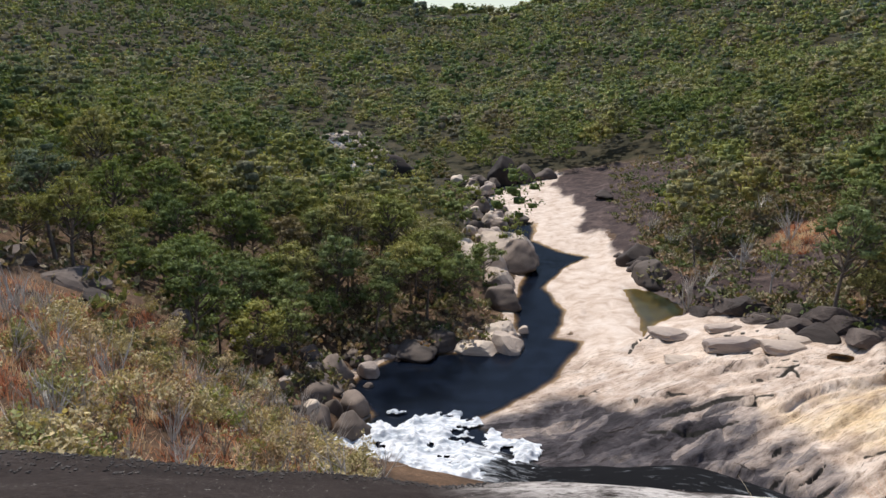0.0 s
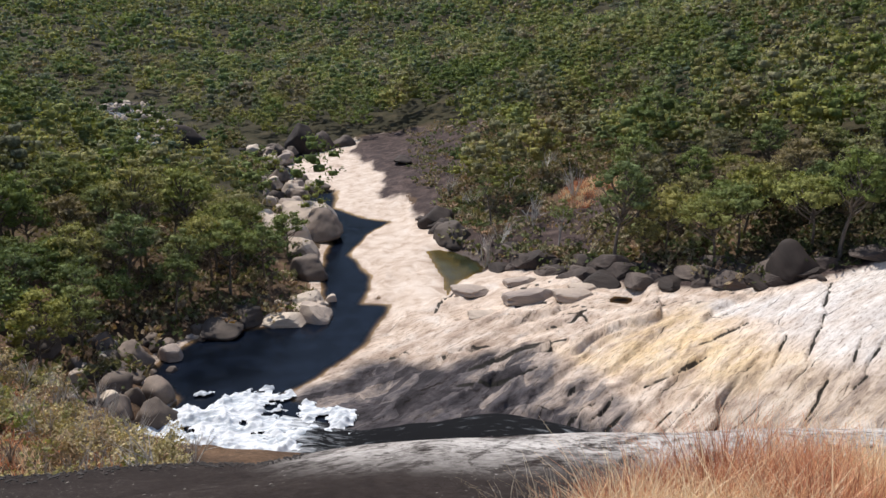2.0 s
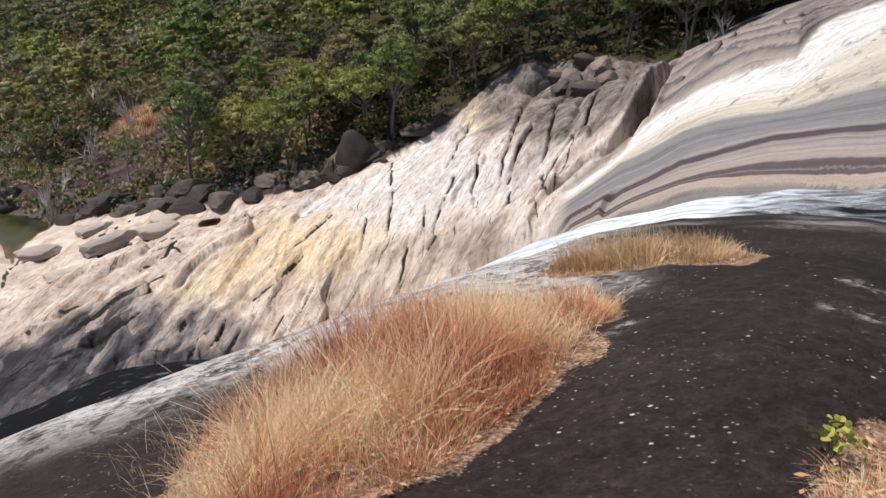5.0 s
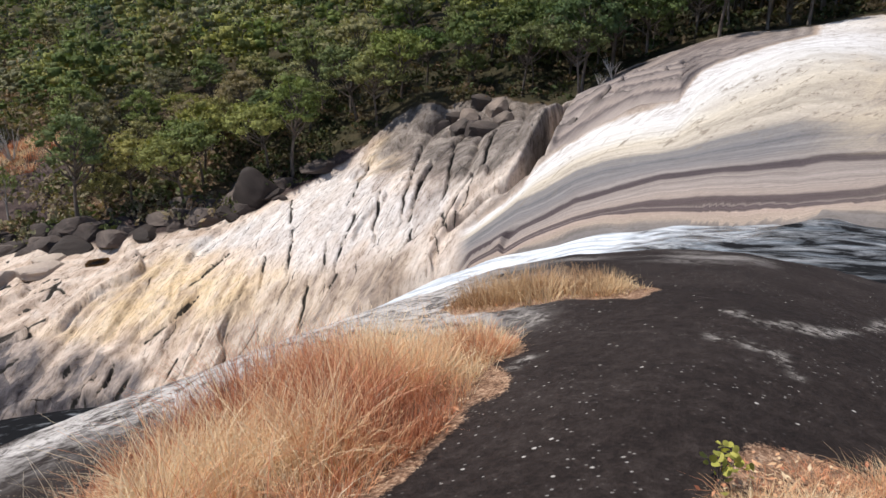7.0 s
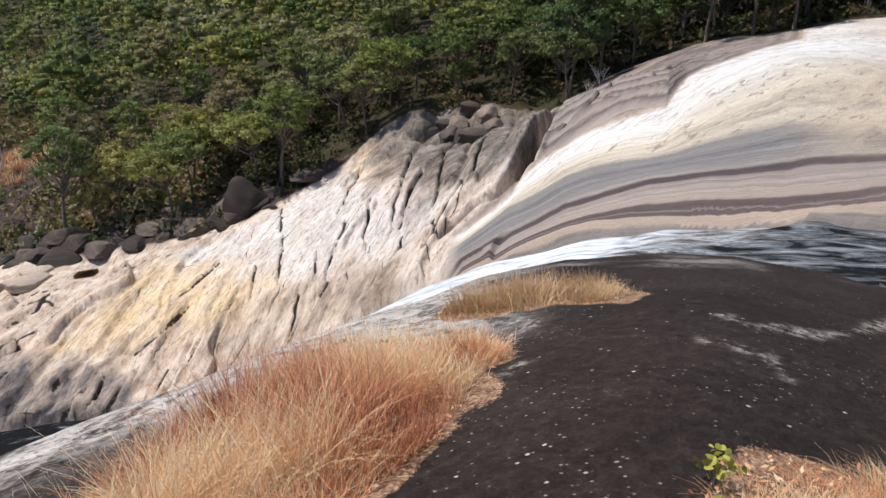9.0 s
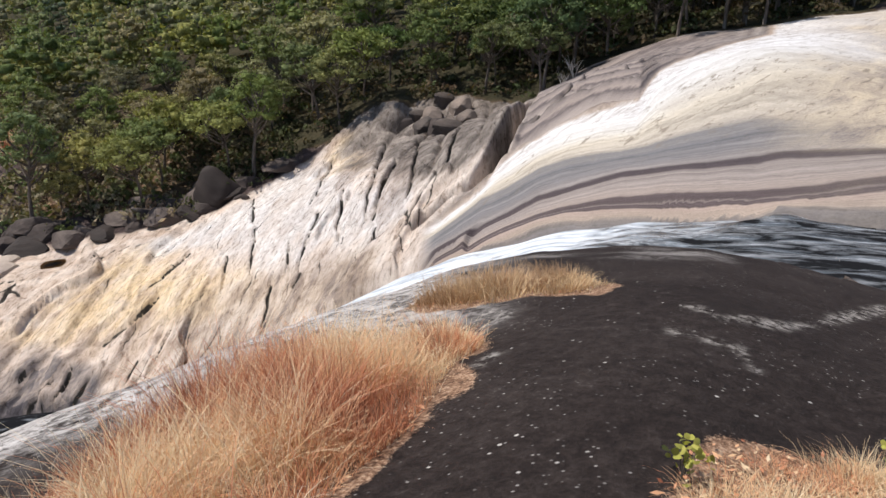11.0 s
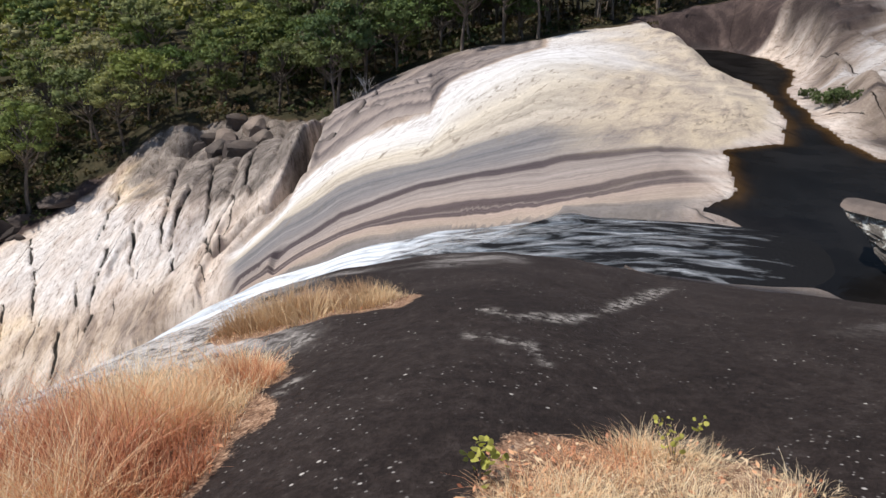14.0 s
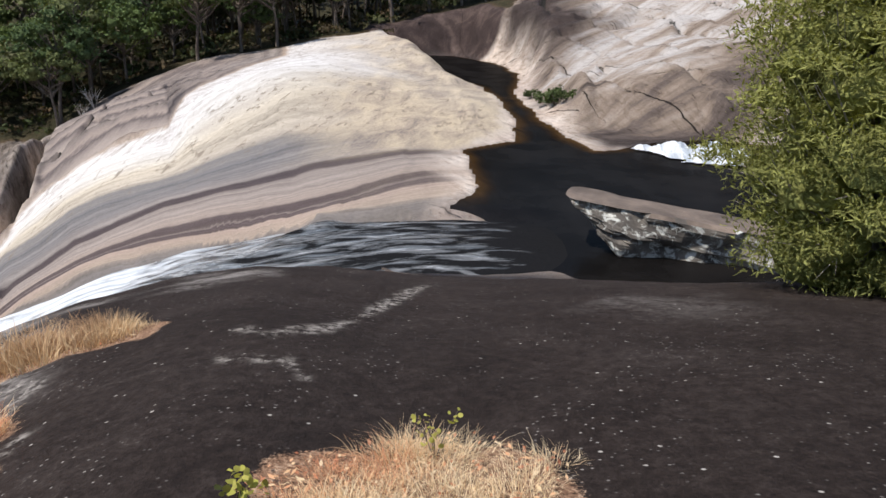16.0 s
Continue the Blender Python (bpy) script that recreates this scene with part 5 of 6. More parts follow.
RIVER_PALE = [(3.3, 118.6, 0.3, 5.0, 2.3), (10.4, 121.5, 0.2, 8.2, 3.2), (6.1, 108.5, 0.2, 7.0, 4.1), (7.5, 102.5, 0.2, 4.3, 2.6), (3.8, 79, 0, 4.1, 1.2), (7.0, 79.6, 0, 3.4, 1.7), (6.6, 83.1, 0.5, 3.0, 1.4), (-7.4, 72.5, 0.1, 2.0, 1.3)]
SHORE_GREY = [(11.0, 111.5, 0, 6.8, 4.4), (7.6, 94, 0, 4.4, 2.8), (-0.2, 80.2, 0.1, 3.6, 1.7), (-3.0, 78, 0, 4.3, 1.3), (-10.8, 70.8, 0.3, 3.2, 2.5), (-11.3, 67, 0.5, 3.4, 1.9), (-11.4, 63.8, 0.5, 2.9, 2.4), (-8.1, 63.6, 0.2, 2.9, 2.0), (-7.9, 59.6, 0.1, 3.2, 2.1), (-9.7, 62.3, 0.3, 1.8, 2.0), (-10.9, 59.3, 0.8, 2.7, 2.2), (-13.9, 66, 1.0, 2.4, 1.6), (7.5, 152, 0.3, 3.9, 3.2), (28.8, 101.2, 0.8, 5.5, 3.4)]
HEM_DARK = [(33.9, 83.5, 2.4, 4.6, 1.0), (30.5, 84.6, 2.2, 3.2, 0.9), (38.3, 72.8, 3.9, 4.4, 1.3), (35.8, 76.5, 3.2, 3.6, 0.9), (40.6, 69.2, 4.9, 3.2, 1.1), (31.2, 70.6, 2.4, 2.6, 0.6), (43.2, 67.4, 5.2, 3.4, 0.9), (45.6, 65.2, 5.8, 2.6, 0.8)]
SLOPE_SLABS = [(-33.3, 57, 16.2, 4, 1.2), (-26.8, 52, 15.6, 4.9, 1.4), (-23.5, 49, 15.5, 2.5, 1.0), (-19.9, 54.8, 14.4, 2.2, 1.0), (-17.8, 67.9, 4.0, 3.3, 2.2), (-20.1, 69.3, 4.2, 2.3, 2.3), (-13.6, 71, 2.2, 3.4, 1.7)]
for kind, rows in (("dark", FAR_DARK), ("pale", RIVER_PALE), ("grey", SHORE_GREY), ("dark", HEM_DARK), ("dark_slab", SLOPE_SLABS)):
    for x, y, z, w, h in rows:
        kind = "dark_slab" if kind == "dark" and y < 90 and h < 1.6 else "pale_block" if kind == "pale" and w > 4 else kind
        boulder(kind, x, y, min(z, height(x, y) + 0.15) if z > 0.4 else z, w, h)

for x, y, w, h, deep in ((29.2, 71.6, 6.0, 1.3, 0.5), (33.4, 69.8, 4.4, 0.9, 0.6), (24.6, 78.6, 4.2, 0.7, 0.7), (30.6, 78.4, 4.0, 0.8, 0.6), (35.2, 71.6, 3.2, 0.8, 0.6), (23.6, 71.0, 3.0, 0.6, 0.6)):
    boulder("pale_block", x, y, height(x, y) - 0.12, w, h, deep, "", "bar blocks", math.atan2(0.43, 0.9) - 0.5)

# broken dark slabs along the forest's hem, and the split blocks at the slab's top
for q in range(64):
    a = stone_rng.uniform(0, 6.999)
    hemline = [(28.6, 112), (29.5, 101), (31.5, 88.5), (34, 82.6), (39.5, 73.6), (44, 67.4), (49, 61.5), (57, 55.6)]
    k = int(a)
    x, y = (hemline[k][c] + (hemline[k + 1][c] - hemline[k][c]) * (a - k) + stone_rng.normal() * 1.5 for c in (0, 1))
    w = stone_rng.uniform(1.2, 3.8)
    if inside(np.array([x]), np.array([y]), AMBER_POOL)[0] > -2.5:
        continue
    w *= 1.35
    boulder("dark_slab", x, y, height(x, y) - 0.1, w, w * stone_rng.uniform(0.20, 0.36), stone_rng.uniform(0.5, 0.8), "dark broken granite slab at the forest's hem", "hem slabs", math.atan2(-0.7, 0.75) + stone_rng.normal() * 0.4)
# the narrowest blocks take the dark stone to mimic shaded hollows between them
for x, y, w, h in ((61.4, 41.0, 4.0, 1.3), (58.9, 36.9, 4.4, 1.2), (63.8, 41.6, 3.4, 1.2), (60.4, 38.8, 3.0, 1.1), (65.2, 44.2, 3.4, 1.0), (62.2, 43.6, 3.0, 1.0), (66.5, 40.0, 4.0, 1.4), (63.5, 37.5, 3.6, 1.2), (68, 43, 3.4, 1.2)):
    boulder("brown_block" if w > 3.1 else "dark_slab", x, y, height(x, y) - 0.25, w, h * 1.1, 0.6, "grey-brown split granite block at the slab's top, dark where it mimics a hollow", "split blocks", math.atan2(0.43, 0.9))

# a scatter of smaller stones along the near shore, the point and the creek
for n, (line, count, spread, sizes) in enumerate((([(-12, 58), (-13, 66), (-10, 72), (-6, 77)], 34, 1.6, (0.6, 1.7)), ([(-1, 80.5), (5, 80.5), (8, 84)], 26, 1.3, (0.5, 1.5)), ([(3, 126), (8, 133), (6, 141), (13, 146), (8, 152), (2, 147)], 44, 2.2, (1.2, 3.2)),
                                                  ([(5, 170), (10, 185), (4, 192), (-4, 196)], 26, 3, (1.2, 3.6)), ([(-22, 232), (-28, 262), (-36, 300), (-42, 318)], 90, 5, (1.0, 3.2)), ([(-18, 68), (-22, 70), (-15, 73)], 14, 1.8, (0.7, 1.8)))):
    line = np.array(line, float)
    t = stone_rng.uniform(0, len(line) - 1.001, count)
    for q in t:
        a = int(q)
        x, y = line[a] + (line[a + 1] - line[a]) * (q - a) + stone_rng.normal(size=2) * spread
        w = stone_rng.uniform(*sizes)
        boulder("pale" if stone_rng.random() < (0.8 if n in (1, 2, 4) else 0.35) else "grey", x, y, max(height(x, y), -2.1 if y > 200 else -0.2), w, w * stone_rng.uniform(0.5, 0.8))


# ---------------------------------------------------------------- trees
def crown_leaves(rng, centres, sizes, count, length, width, droop=0.0, ruffle=0.6):
    pick = rng.integers(0, len(centres), count)
    d = unit(rng, count)
    d[:, 2] = np.where(d[:, 2] < -0.25, -d[:, 2] * 0.6, d[:, 2])
    rad = sizes[pick] * (0.38 + 0.80 * rng.random(count) ** 0.8)
    p = centres[pick] + d * rad[:, None] * np.array([1, 1, 0.72])
    way = unit(rng, count) + 0.35 * d
    way[:, 2] -= droop
    way /= np.linalg.norm(way, axis=1)[:, None]
    face = d + np.array([0, 0, 0.35]) + ruffle * unit(rng, count)
    side = np.cross(way, face)
    side /= np.linalg.norm(side, axis=1)[:, None] + 1e-6
    return blades(p, way, side, length * rng.uniform(0.6, 1.4, count), width * rng.uniform(0.6, 1.4, count))


def ball(cuts):
    """Points and quads of a unit ball."""
    g = np.tan(np.linspace(-1, 1, cuts + 1) * np.pi / 4)
    a, b = [q.ravel() for q in np.meshgrid(g, g)]
    one = np.ones_like(a)
    v = np.concatenate([np.stack(q, 1) for q in ((a, b, one), (b, a, -one), (one, a, b), (-one, b, a), (b, one, a), (a, -one, b))])
    v /= np.linalg.norm(v, axis=1)[:, None]
    k = cuts + 1
    i, j = np.meshgrid(np.arange(cuts), np.arange(cuts), indexing="ij")
    f = np.stack([i * k + j, i * k + j + 1, (i + 1) * k + j + 1, (i + 1) * k + j], -1).reshape(-1, 4)
    f = np.concatenate([f + q * k * k for q in range(6)])
    _, first, inv = np.unique(np.round(v, 5), axis=0, return_index=True, return_inverse=True)
    return v[first], inv.ravel()[f]


def clump(seed, centre, size, cuts=2, rough=0.3, flat=0.75):
    """A ragged tuft of close leaves: the inside of a clump."""
    v, f = ball(cuts)
    lump = np.array([noise.noise(Vector(q) * 1.7 + Vector((seed * 3.1, seed, 0))) + 0.5 * noise.noise(Vector(q) * 4.1 + Vector((seed, 0, seed))) + 0.35 * noise.noise(Vector(q) * 9.7 + Vector((0, seed, seed))) for q in v])
    return v * (size * (1 + rough * 1.6 * lump))[:, None] * np.array([1, 1, flat]) + centre, f


def tree_parts(seed, tall, wide, clumps, count, length, width, bare=0.42, limbs=True, solid=2):
    """Trunk and limbs, and the crown, of one tree with its foot at the origin."""
    rng = np.random.default_rng(seed)
    lean = rng.normal(size=2) * 0.06 * tall
    zs = np.linspace(0, 1, 7)
    stem = np.stack([lean[0] * zs ** 1.5 + 0.02 * tall * np.sin(zs * 5 + seed), lean[1] * zs ** 1.5 + 0.02 * tall * np.cos(zs * 4 + seed), zs * tall * 0.80], 1)
    stem[0, 2] = -0.6
    wood = [tube(stem, 0.021 * tall * (1 - 0.8 * zs), 6)]
    # clumps spread over a lopsided crown
    u = (np.arange(clumps) + 0.5) / clumps
    up = 1 - 1.45 * u + rng.normal(size=clumps) * 0.05
    ang = rng.uniform(0, 6.28) + np.arange(clumps) * 2.4 + rng.normal(size=clumps) * 0.3
    reach = rng.uniform(0.62, 1.05, clumps)
    flat = np.sqrt(np.clip(1 - up ** 2, 0.02, 1))
    mid, half = (bare + 1) * 0.5 * tall, (1 - bare) * 0.5 * tall
    centres = np.stack([lean[0] + np.cos(ang) * flat * reach * wide * 0.38, lean[1] + np.sin(ang) * flat * reach * wide * 0.38, mid + half * 0.78 * up * reach], 1)
    sizes = wide * rng.uniform(0.70, 1.15, clumps) * 0.46 / math.sqrt(clumps) * 1.70
    if limbs:
        for c in centres:
            h = max(c[2] - 0.16 * tall - 0.25 * np.hypot(c[0], c[1]), bare * tall * 0.6)
            a = np.array([np.interp(h, stem[:, 2], stem[:, 0]), np.interp(h, stem[:, 2], stem[:, 1]), min(h, tall * 0.78)])
            bend = (a + c) / 2 + np.array([0, 0, -0.03 * tall])
            wood.append(tube([a, bend, c], np.array([0.010, 0.007, 0.002]) * tall, 4))
    leaves = crown_leaves(rng, centres, sizes, count, length, width, 0.2, 0.6 if limbs else 0.42)
    if solid:
        leaves = join([leaves] + [clump(seed + n, centres[n], sizes[n] * (0.52 if limbs else 0.50), solid) for n in range(clumps)])
    return join(wood), leaves


def far_crown(seed, tall, wide, lobes, count, length, width):
    """A far tree: a few uneven lobes of loose leaf sprays round a small dark heart."""
    return tree_parts(seed, tall, wide, lobes, count, length, width, 0.12, False, 1)[1]


def place_trees():
    """Feet of the forest's trees: a jittered grid that widens with distance, off the bare rock and the water."""
    rng = np.random.default_rng(11)
    out = []
    for near, far, gap, azs in ((46, 130, 5.2, (-36, 96)), (60, 106, 4.6, (56, 96)), (130, 250, 6.4, (-36, 56)), (250, 450, 8.4, (-34, 40)), (450, 900, 12.5, (-34, 34)), (900, 1750, 31, (-34, 34))):
        g = np.arange(-far, far, gap)
        X, Y = np.meshgrid(g, g[g > -0.25 * far])
        x, y = X.ravel() + rng.uniform(-0.45, 0.45, X.size) * gap, Y.ravel() + rng.uniform(-0.45, 0.45, X.size) * gap
        r, az = np.hypot(x, y), np.degrees(np.arctan2(x, y))
        ok = (r > near) & (r <= far) & (az > azs[0]) & (az < azs[1])
        out.append(np.stack([x[ok], y[ok]], 1))
    xy = np.concatenate(out)
    x, y = xy.T
    r, az = np.hypot(x, y), np.degrees(np.arctan2(x, y))
    z, zn = terrain(x, y)
    keep = (zn["rock"] < 0.25) & (zn["wet"] < 0.1)
    for line, w in ((CREEK, 9), (MID_CREEK, 6)):
        keep &= line_distance(x, y, line)[0] > w
    keep &= inside(x, y, POOL) < -2.2
    # the open left slope, the gravel bars, the right bank's sparse scrub, and sight lines to pool and boulders
    keep &= ~((az < -6) & (r < 57)) & ~((az < -11) & (r < 61) & (rng.random(len(x)) < 0.7))
    keep &= ~((x > 2) & (x < 14) & (y > 76) & (y < 160) & (rng.random(len(x)) < 0.75))
    keep &= ~((x > -13) & (x < 12) & (y < 77))
    sparse = (az > 11) & (az < 29) & (r < 185) & (r > 88)
    keep &= ~(sparse & (rng.random(len(x)) < 0.40)) & ~(np.hypot(x - 50, y - 102) < 7)
    keep &= ~((r < 84) & (az > 13) & (az < 28))
    keep &= ~((az > 60) & (r > 112)) & ~((az > 88) & (r < 82)) & (np.hypot(x - 50, y - 58) > 5.5) & (np.hypot(x + 12, y - 190) > 13)
    return x[keep], y[keep], z[keep], r[keep], sparse[keep], rng


def low_near_creek(x, y):
    """Scale that shrinks trees along the creek, so that the camera sees its gravel and water."""
    if y > 320 or y < 130:
        return 1.0
    d = min(line_distance(np.array([x]), np.array([y]), CREEK)[0][0] - 4, line_distance(np.array([x]), np.array([y]), MID_CREEK)[0][0])
    return min(1.0, 0.42 + 0.58 * max(0.0, d - 5) / 16)


tx, ty, tz, tr, tsparse, tree_rng = place_trees()
order = np.argsort(tr)
NEAR = order[:270]
REST = order[270:]
KINDS = [(9.5, 7.0), (11, 7.4), (8, 6.8), (7, 6.4), (12, 7.0), (9, 8.0)]
models = []
for n, (tall, wide) in enumerate(KINDS):
    wood, leaf = tree_parts(100 + n, tall, wide, 20, 1400, 0.36, 0.18, 0.20 + 0.09 * (n % 3), True, 1)
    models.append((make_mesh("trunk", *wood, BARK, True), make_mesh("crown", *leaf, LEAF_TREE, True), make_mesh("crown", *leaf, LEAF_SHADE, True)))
thin = []
for n, (tall, wide) in enumerate(((8, 3.0), (6.5, 2.8), (9, 3.4))):
    wood, leaf = tree_parts(140 + n, tall, wide, 9, 300, 0.34, 0.15, 0.38, True, 0)
    thin.append((make_mesh("trunk", *wood, BARK_GREY if n == 1 else BARK, True), make_mesh("crown", *leaf, LEAF_TREE, True)))
for q in NEAR:
    slim = tsparse[q]
    pick = (thin if slim else models)[tree_rng.integers(3 if slim else 6)]
    t = thing("tree", tx[q], ty[q], tz[q], tree_rng.uniform(0, 6.28), tree_rng.uniform(0.55, 1.15) * low_near_creek(tx[q], ty[q]))
    tagged(t, "slender sparse-crowned bush tree on the dry bank" if slim else "green eucalypt with an uneven leafy crown", "tree", "sparse bank trees" if slim else "forest trees")
    part("trunk", pick[0], t)
    # crowns towards the right take the leaf copy with shade in its colour
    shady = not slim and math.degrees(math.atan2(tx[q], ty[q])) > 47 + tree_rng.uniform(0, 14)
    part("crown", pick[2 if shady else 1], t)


def forest(name, members, variants, label, scale, material=None, tall=1.0):
    """Many trees in one mesh: leaves in one, trunks in another."""
    vs, fs, tint, base = [], [], [], 0
    for q in members:
        v, f = variants[tree_rng.integers(len(variants))]
        a, s = tree_rng.uniform(0, 6.28), tree_rng.uniform(*scale) * low_near_creek(tx[q], ty[q])
        c, d = math.cos(a) * s, math.sin(a) * s
        w = np.stack([v[:, 0] * c - v[:, 1] * d + tx[q], v[:, 0] * d + v[:, 1] * c + ty[q], v[:, 2] * s * tall + tz[q]], 1)
        vs.append(w)
        fs.append(f + base)
        base += len(v)
        tint.append(np.full(len(v), tree_rng.random()))
    me = make_mesh(name, np.concatenate(vs), np.concatenate(fs), material or LEAF_FAR, True, tint=np.concatenate(tint))
    return tagged(new(name, me), label, "forest", kind="stuff")


mid_models = []
for n, (tall, wide) in enumerate(KINDS):
    wood, leaf = tree_parts(200 + n, tall * 1.1, wide * 1.12, 12, 220, 0.62, 0.33, 0.15, False, 1)
    mid_models.append(leaf)
low_models = []
for n in range(6):
    r = np.random.default_rng(260 + n)
    c = np.stack([r.normal(size=5) * 0.7, r.normal(size=5) * 0.7, r.uniform(0.3, 1.1, 5)], 1)
    low_models.append(crown_leaves(r, c, np.full(5, 0.6), 20, 0.58, 0.36))
far_models = [far_crown(220 + n, 9.5 + 1.4 * (n % 3), 9.4, 6, 80, 1.05, 0.6) for n in range(6)]
last_models = [far_crown(240 + n, 12 + 1.8 * (n % 3), 13.5, 5, 30, 2.0, 1.2) for n in range(6)]
forest("middle_forest", [q for q in REST if tr[q] <= 250], mid_models, "dense green bush covering the valley sides", (0.5, 1.25))
forest("hill_forest", [q for q in REST if 250 < tr[q] <= 450], far_models, "green bush on the hillsides", (0.5, 1.2), LEAF_HAZE)
forest("far_forest", [q for q in REST if 450 < tr[q] <= 900], last_models, "distant green bush on the ridges", (0.55, 1.2), LEAF_HAZE)


def undergrowth():
    """Low shrubs between the trees, and over the sparse right bank."""
    global tx, ty, tz
    keep = tx, ty, tz
    rng = np.random.default_rng(77)
    az, r = rng.uniform(-36, 92, 3600), 45 + 130 * rng.random(3600) ** 0.8
    x, y = r * np.sin(np.radians(az)), r * np.cos(np.radians(az))
    a2, r2 = rng.uniform(11, 29, 2600), rng.uniform(86, 200, 2600)
    a3, r3 = rng.uniform(40, 92, 800), rng.uniform(56, 100, 800)
    a4, r4 = rng.uniform(27, 46, 700), rng.uniform(74, 104, 700)
    a5, r5 = rng.uniform(-13, 2, 600), rng.uniform(66, 135, 600)
    az, r = np.r_[az, a2, a3, a4, a5], np.r_[r, r2, r3, r4, r5]
    x, y = r * np.sin(np.radians(az)), r * np.cos(np.radians(az))
    z, zn = terrain(x, y)
    ok = ((zn["rock"] < 0.3) | ((zn["bank"] > 0.4) & (rng.random(len(x)) < 0.30) & (az > 12.5 + 3 * smooth(150, 120, r)))) & (zn["wet"] < 0.05) & ~((x > -13) & (y < 77) & (az < 40) & (r < 62)) & ~((az > -6) & (r < 58)) & ~(np.hypot(x - 50, y - 102) < 6)
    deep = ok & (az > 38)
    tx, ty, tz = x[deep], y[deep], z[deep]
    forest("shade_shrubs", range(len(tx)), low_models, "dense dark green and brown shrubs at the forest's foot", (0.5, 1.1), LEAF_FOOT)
    ok &= az <= 38
    tx, ty, tz = x[ok], y[ok], z[ok]
    forest("undergrowth", range(len(tx)), low_models, "low mixed green and brown scrub under the trees", (0.5, 1.35), LEAF_SCRUB)
    tx, ty, tz = keep


undergrowth()


ridge_models = [far_crown(250 + n, 15, 27, 5, 16, 4.0, 2.4) for n in range(4)]
forest("ridge_forest", [q for q in REST if tr[q] > 900], ridge_models, "hazy bush along the farthest ridges", (0.6, 1.2), LEAF_HAZE)


# ---------------------------------------------------------------- shrubs of the dry left slope
def shrub_meshes(seed, tall, wide, count, leaf):
    rng = np.random.default_rng(seed)
    wood, tips = [], []
    for _ in range(9):
        a, o, h = rng.uniform(0, 6.28), wide * 0.5 * rng.uniform(0.2, 1), tall * rng.uniform(0.55, 1)
        tip = np.array([math.cos(a) * o, math.sin(a) * o, h])
        wood.append(tube([(0, 0, -0.2), tip * np.array([0.35, 0.35, 0.5]) + rng.normal(size=3) * 0.05, tip], [0.03, 0.02, 0.006], 4))
        tips += [tip, tip * 0.72 + rng.normal(size=3) * 0.1]
    lv = crown_leaves(rng, np.array(tips), np.full(len(tips), wide * 0.2), count, 0.24, 0.12)
    return make_mesh("woody_frame", *join(wood), BARK_GREY, True), make_mesh("leaves", *lv, leaf)


dry = [shrub_meshes(300 + n, 1.9, 2.2, 210, LEAF_DRY) for n in range(4)] + [shrub_meshes(310, 1.6, 2.0, 60, LEAF_DRY)]
shrub_rng = np.random.default_rng(21)
count = 0
while count < 290:
    az, r = radians(shrub_rng.uniform(-36, -6)), shrub_rng.uniform(19, 62)
    x, y = r * math.sin(az), r * math.cos(az)
    if r > 62 + 1.6 * math.degrees(az) + 30 or (math.degrees(az) > -13 and r > 50):
        continue
    t = thing("shrub", x, y, height(x, y), shrub_rng.uniform(0, 6.28), shrub_rng.uniform(0.5, 1.0))
    tagged(t, "dry yellow-brown shrub on the rocky slope", "shrub", "dry slope shrubs")
    pick = dry[shrub_rng.integers(5)]
    part("woody_frame", pick[0], t)
    part("leaves", pick[1], t)
    count += 1


def dead_shrub(x, y, size, seed):
    """A leafless, forked and bleached shrub."""
    rng = np.random.default_rng(seed)
    wood = []
    for _ in range(7):
        a, o = rng.uniform(0, 6.28), rng.uniform(0.3, 0.9)
        tip = np.array([math.cos(a) * o, math.sin(a) * o, rng.uniform(0.8, 1.6)])
        bend = tip * 0.5 + rng.normal(size=3) * 0.08
        wood.append(tube([(0, 0, -0.2), bend, tip], [0.035, 0.022, 0.006], 5))
        for _ in range(3):
            e = tip + rng.normal(size=3) * 0.25 + np.array([0, 0, 0.2])
            wood.append(tube([bend, (bend + e) / 2 + rng.normal(size=3) * 0.06, e], [0.016, 0.010, 0.003], 4))
    return tagged(put_wood(wood, x, y, size, rng), "bleached leafless shrub among dry grass", "shrub", "dead shrubs")


def put_wood(wood, x, y, size, rng):
    ob = new("dead_shrub", make_mesh("dead_shrub", *join(wood), BLEACHED, True))
    ob.matrix_basis = Matrix.LocRotScale((x, y, height(x, y)), Euler((0, 0, rng.uniform(0, 6.28))), (size, size, size))
    return ob


for n, (az, r, size) in enumerate([(-10, 26, 1.3), (-8, 30, 1.5), (-12.5, 22, 1.0), (-15, 33, 1.1), (-21, 24, 1.0), (-25, 34, 1.2), (-29, 28, 1.0), (-18, 42, 1.2), (-9, 46, 1.4), (-12, 52, 1.3), (-5, 47, 1.2), (-30, 45, 1.3),
                                    (18.6, 95, 2.2), (19.5, 98, 1.6), (17, 118, 2.0), (22, 104, 2.0), (15.5, 128, 2.2), (20, 122, 2.0), (25, 112, 2.2), (18, 140, 2.4), (23, 132, 2.2), (67.2, 74, 0.9), (66.4, 73, 0.6)]):
    dead_shrub(r * math.sin(radians(az)), r * math.cos(radians(az)), size * 1.35, 500 + n)
twig_rng = np.random.default_rng(66)
for n in range(34):
    az, r = radians(twig_rng.uniform(-34, -7)), twig_rng.uniform(20, 54)
    dead_shrub(r * math.sin(az), r * math.cos(az), twig_rng.uniform(0.9, 1.5), 540 + n)


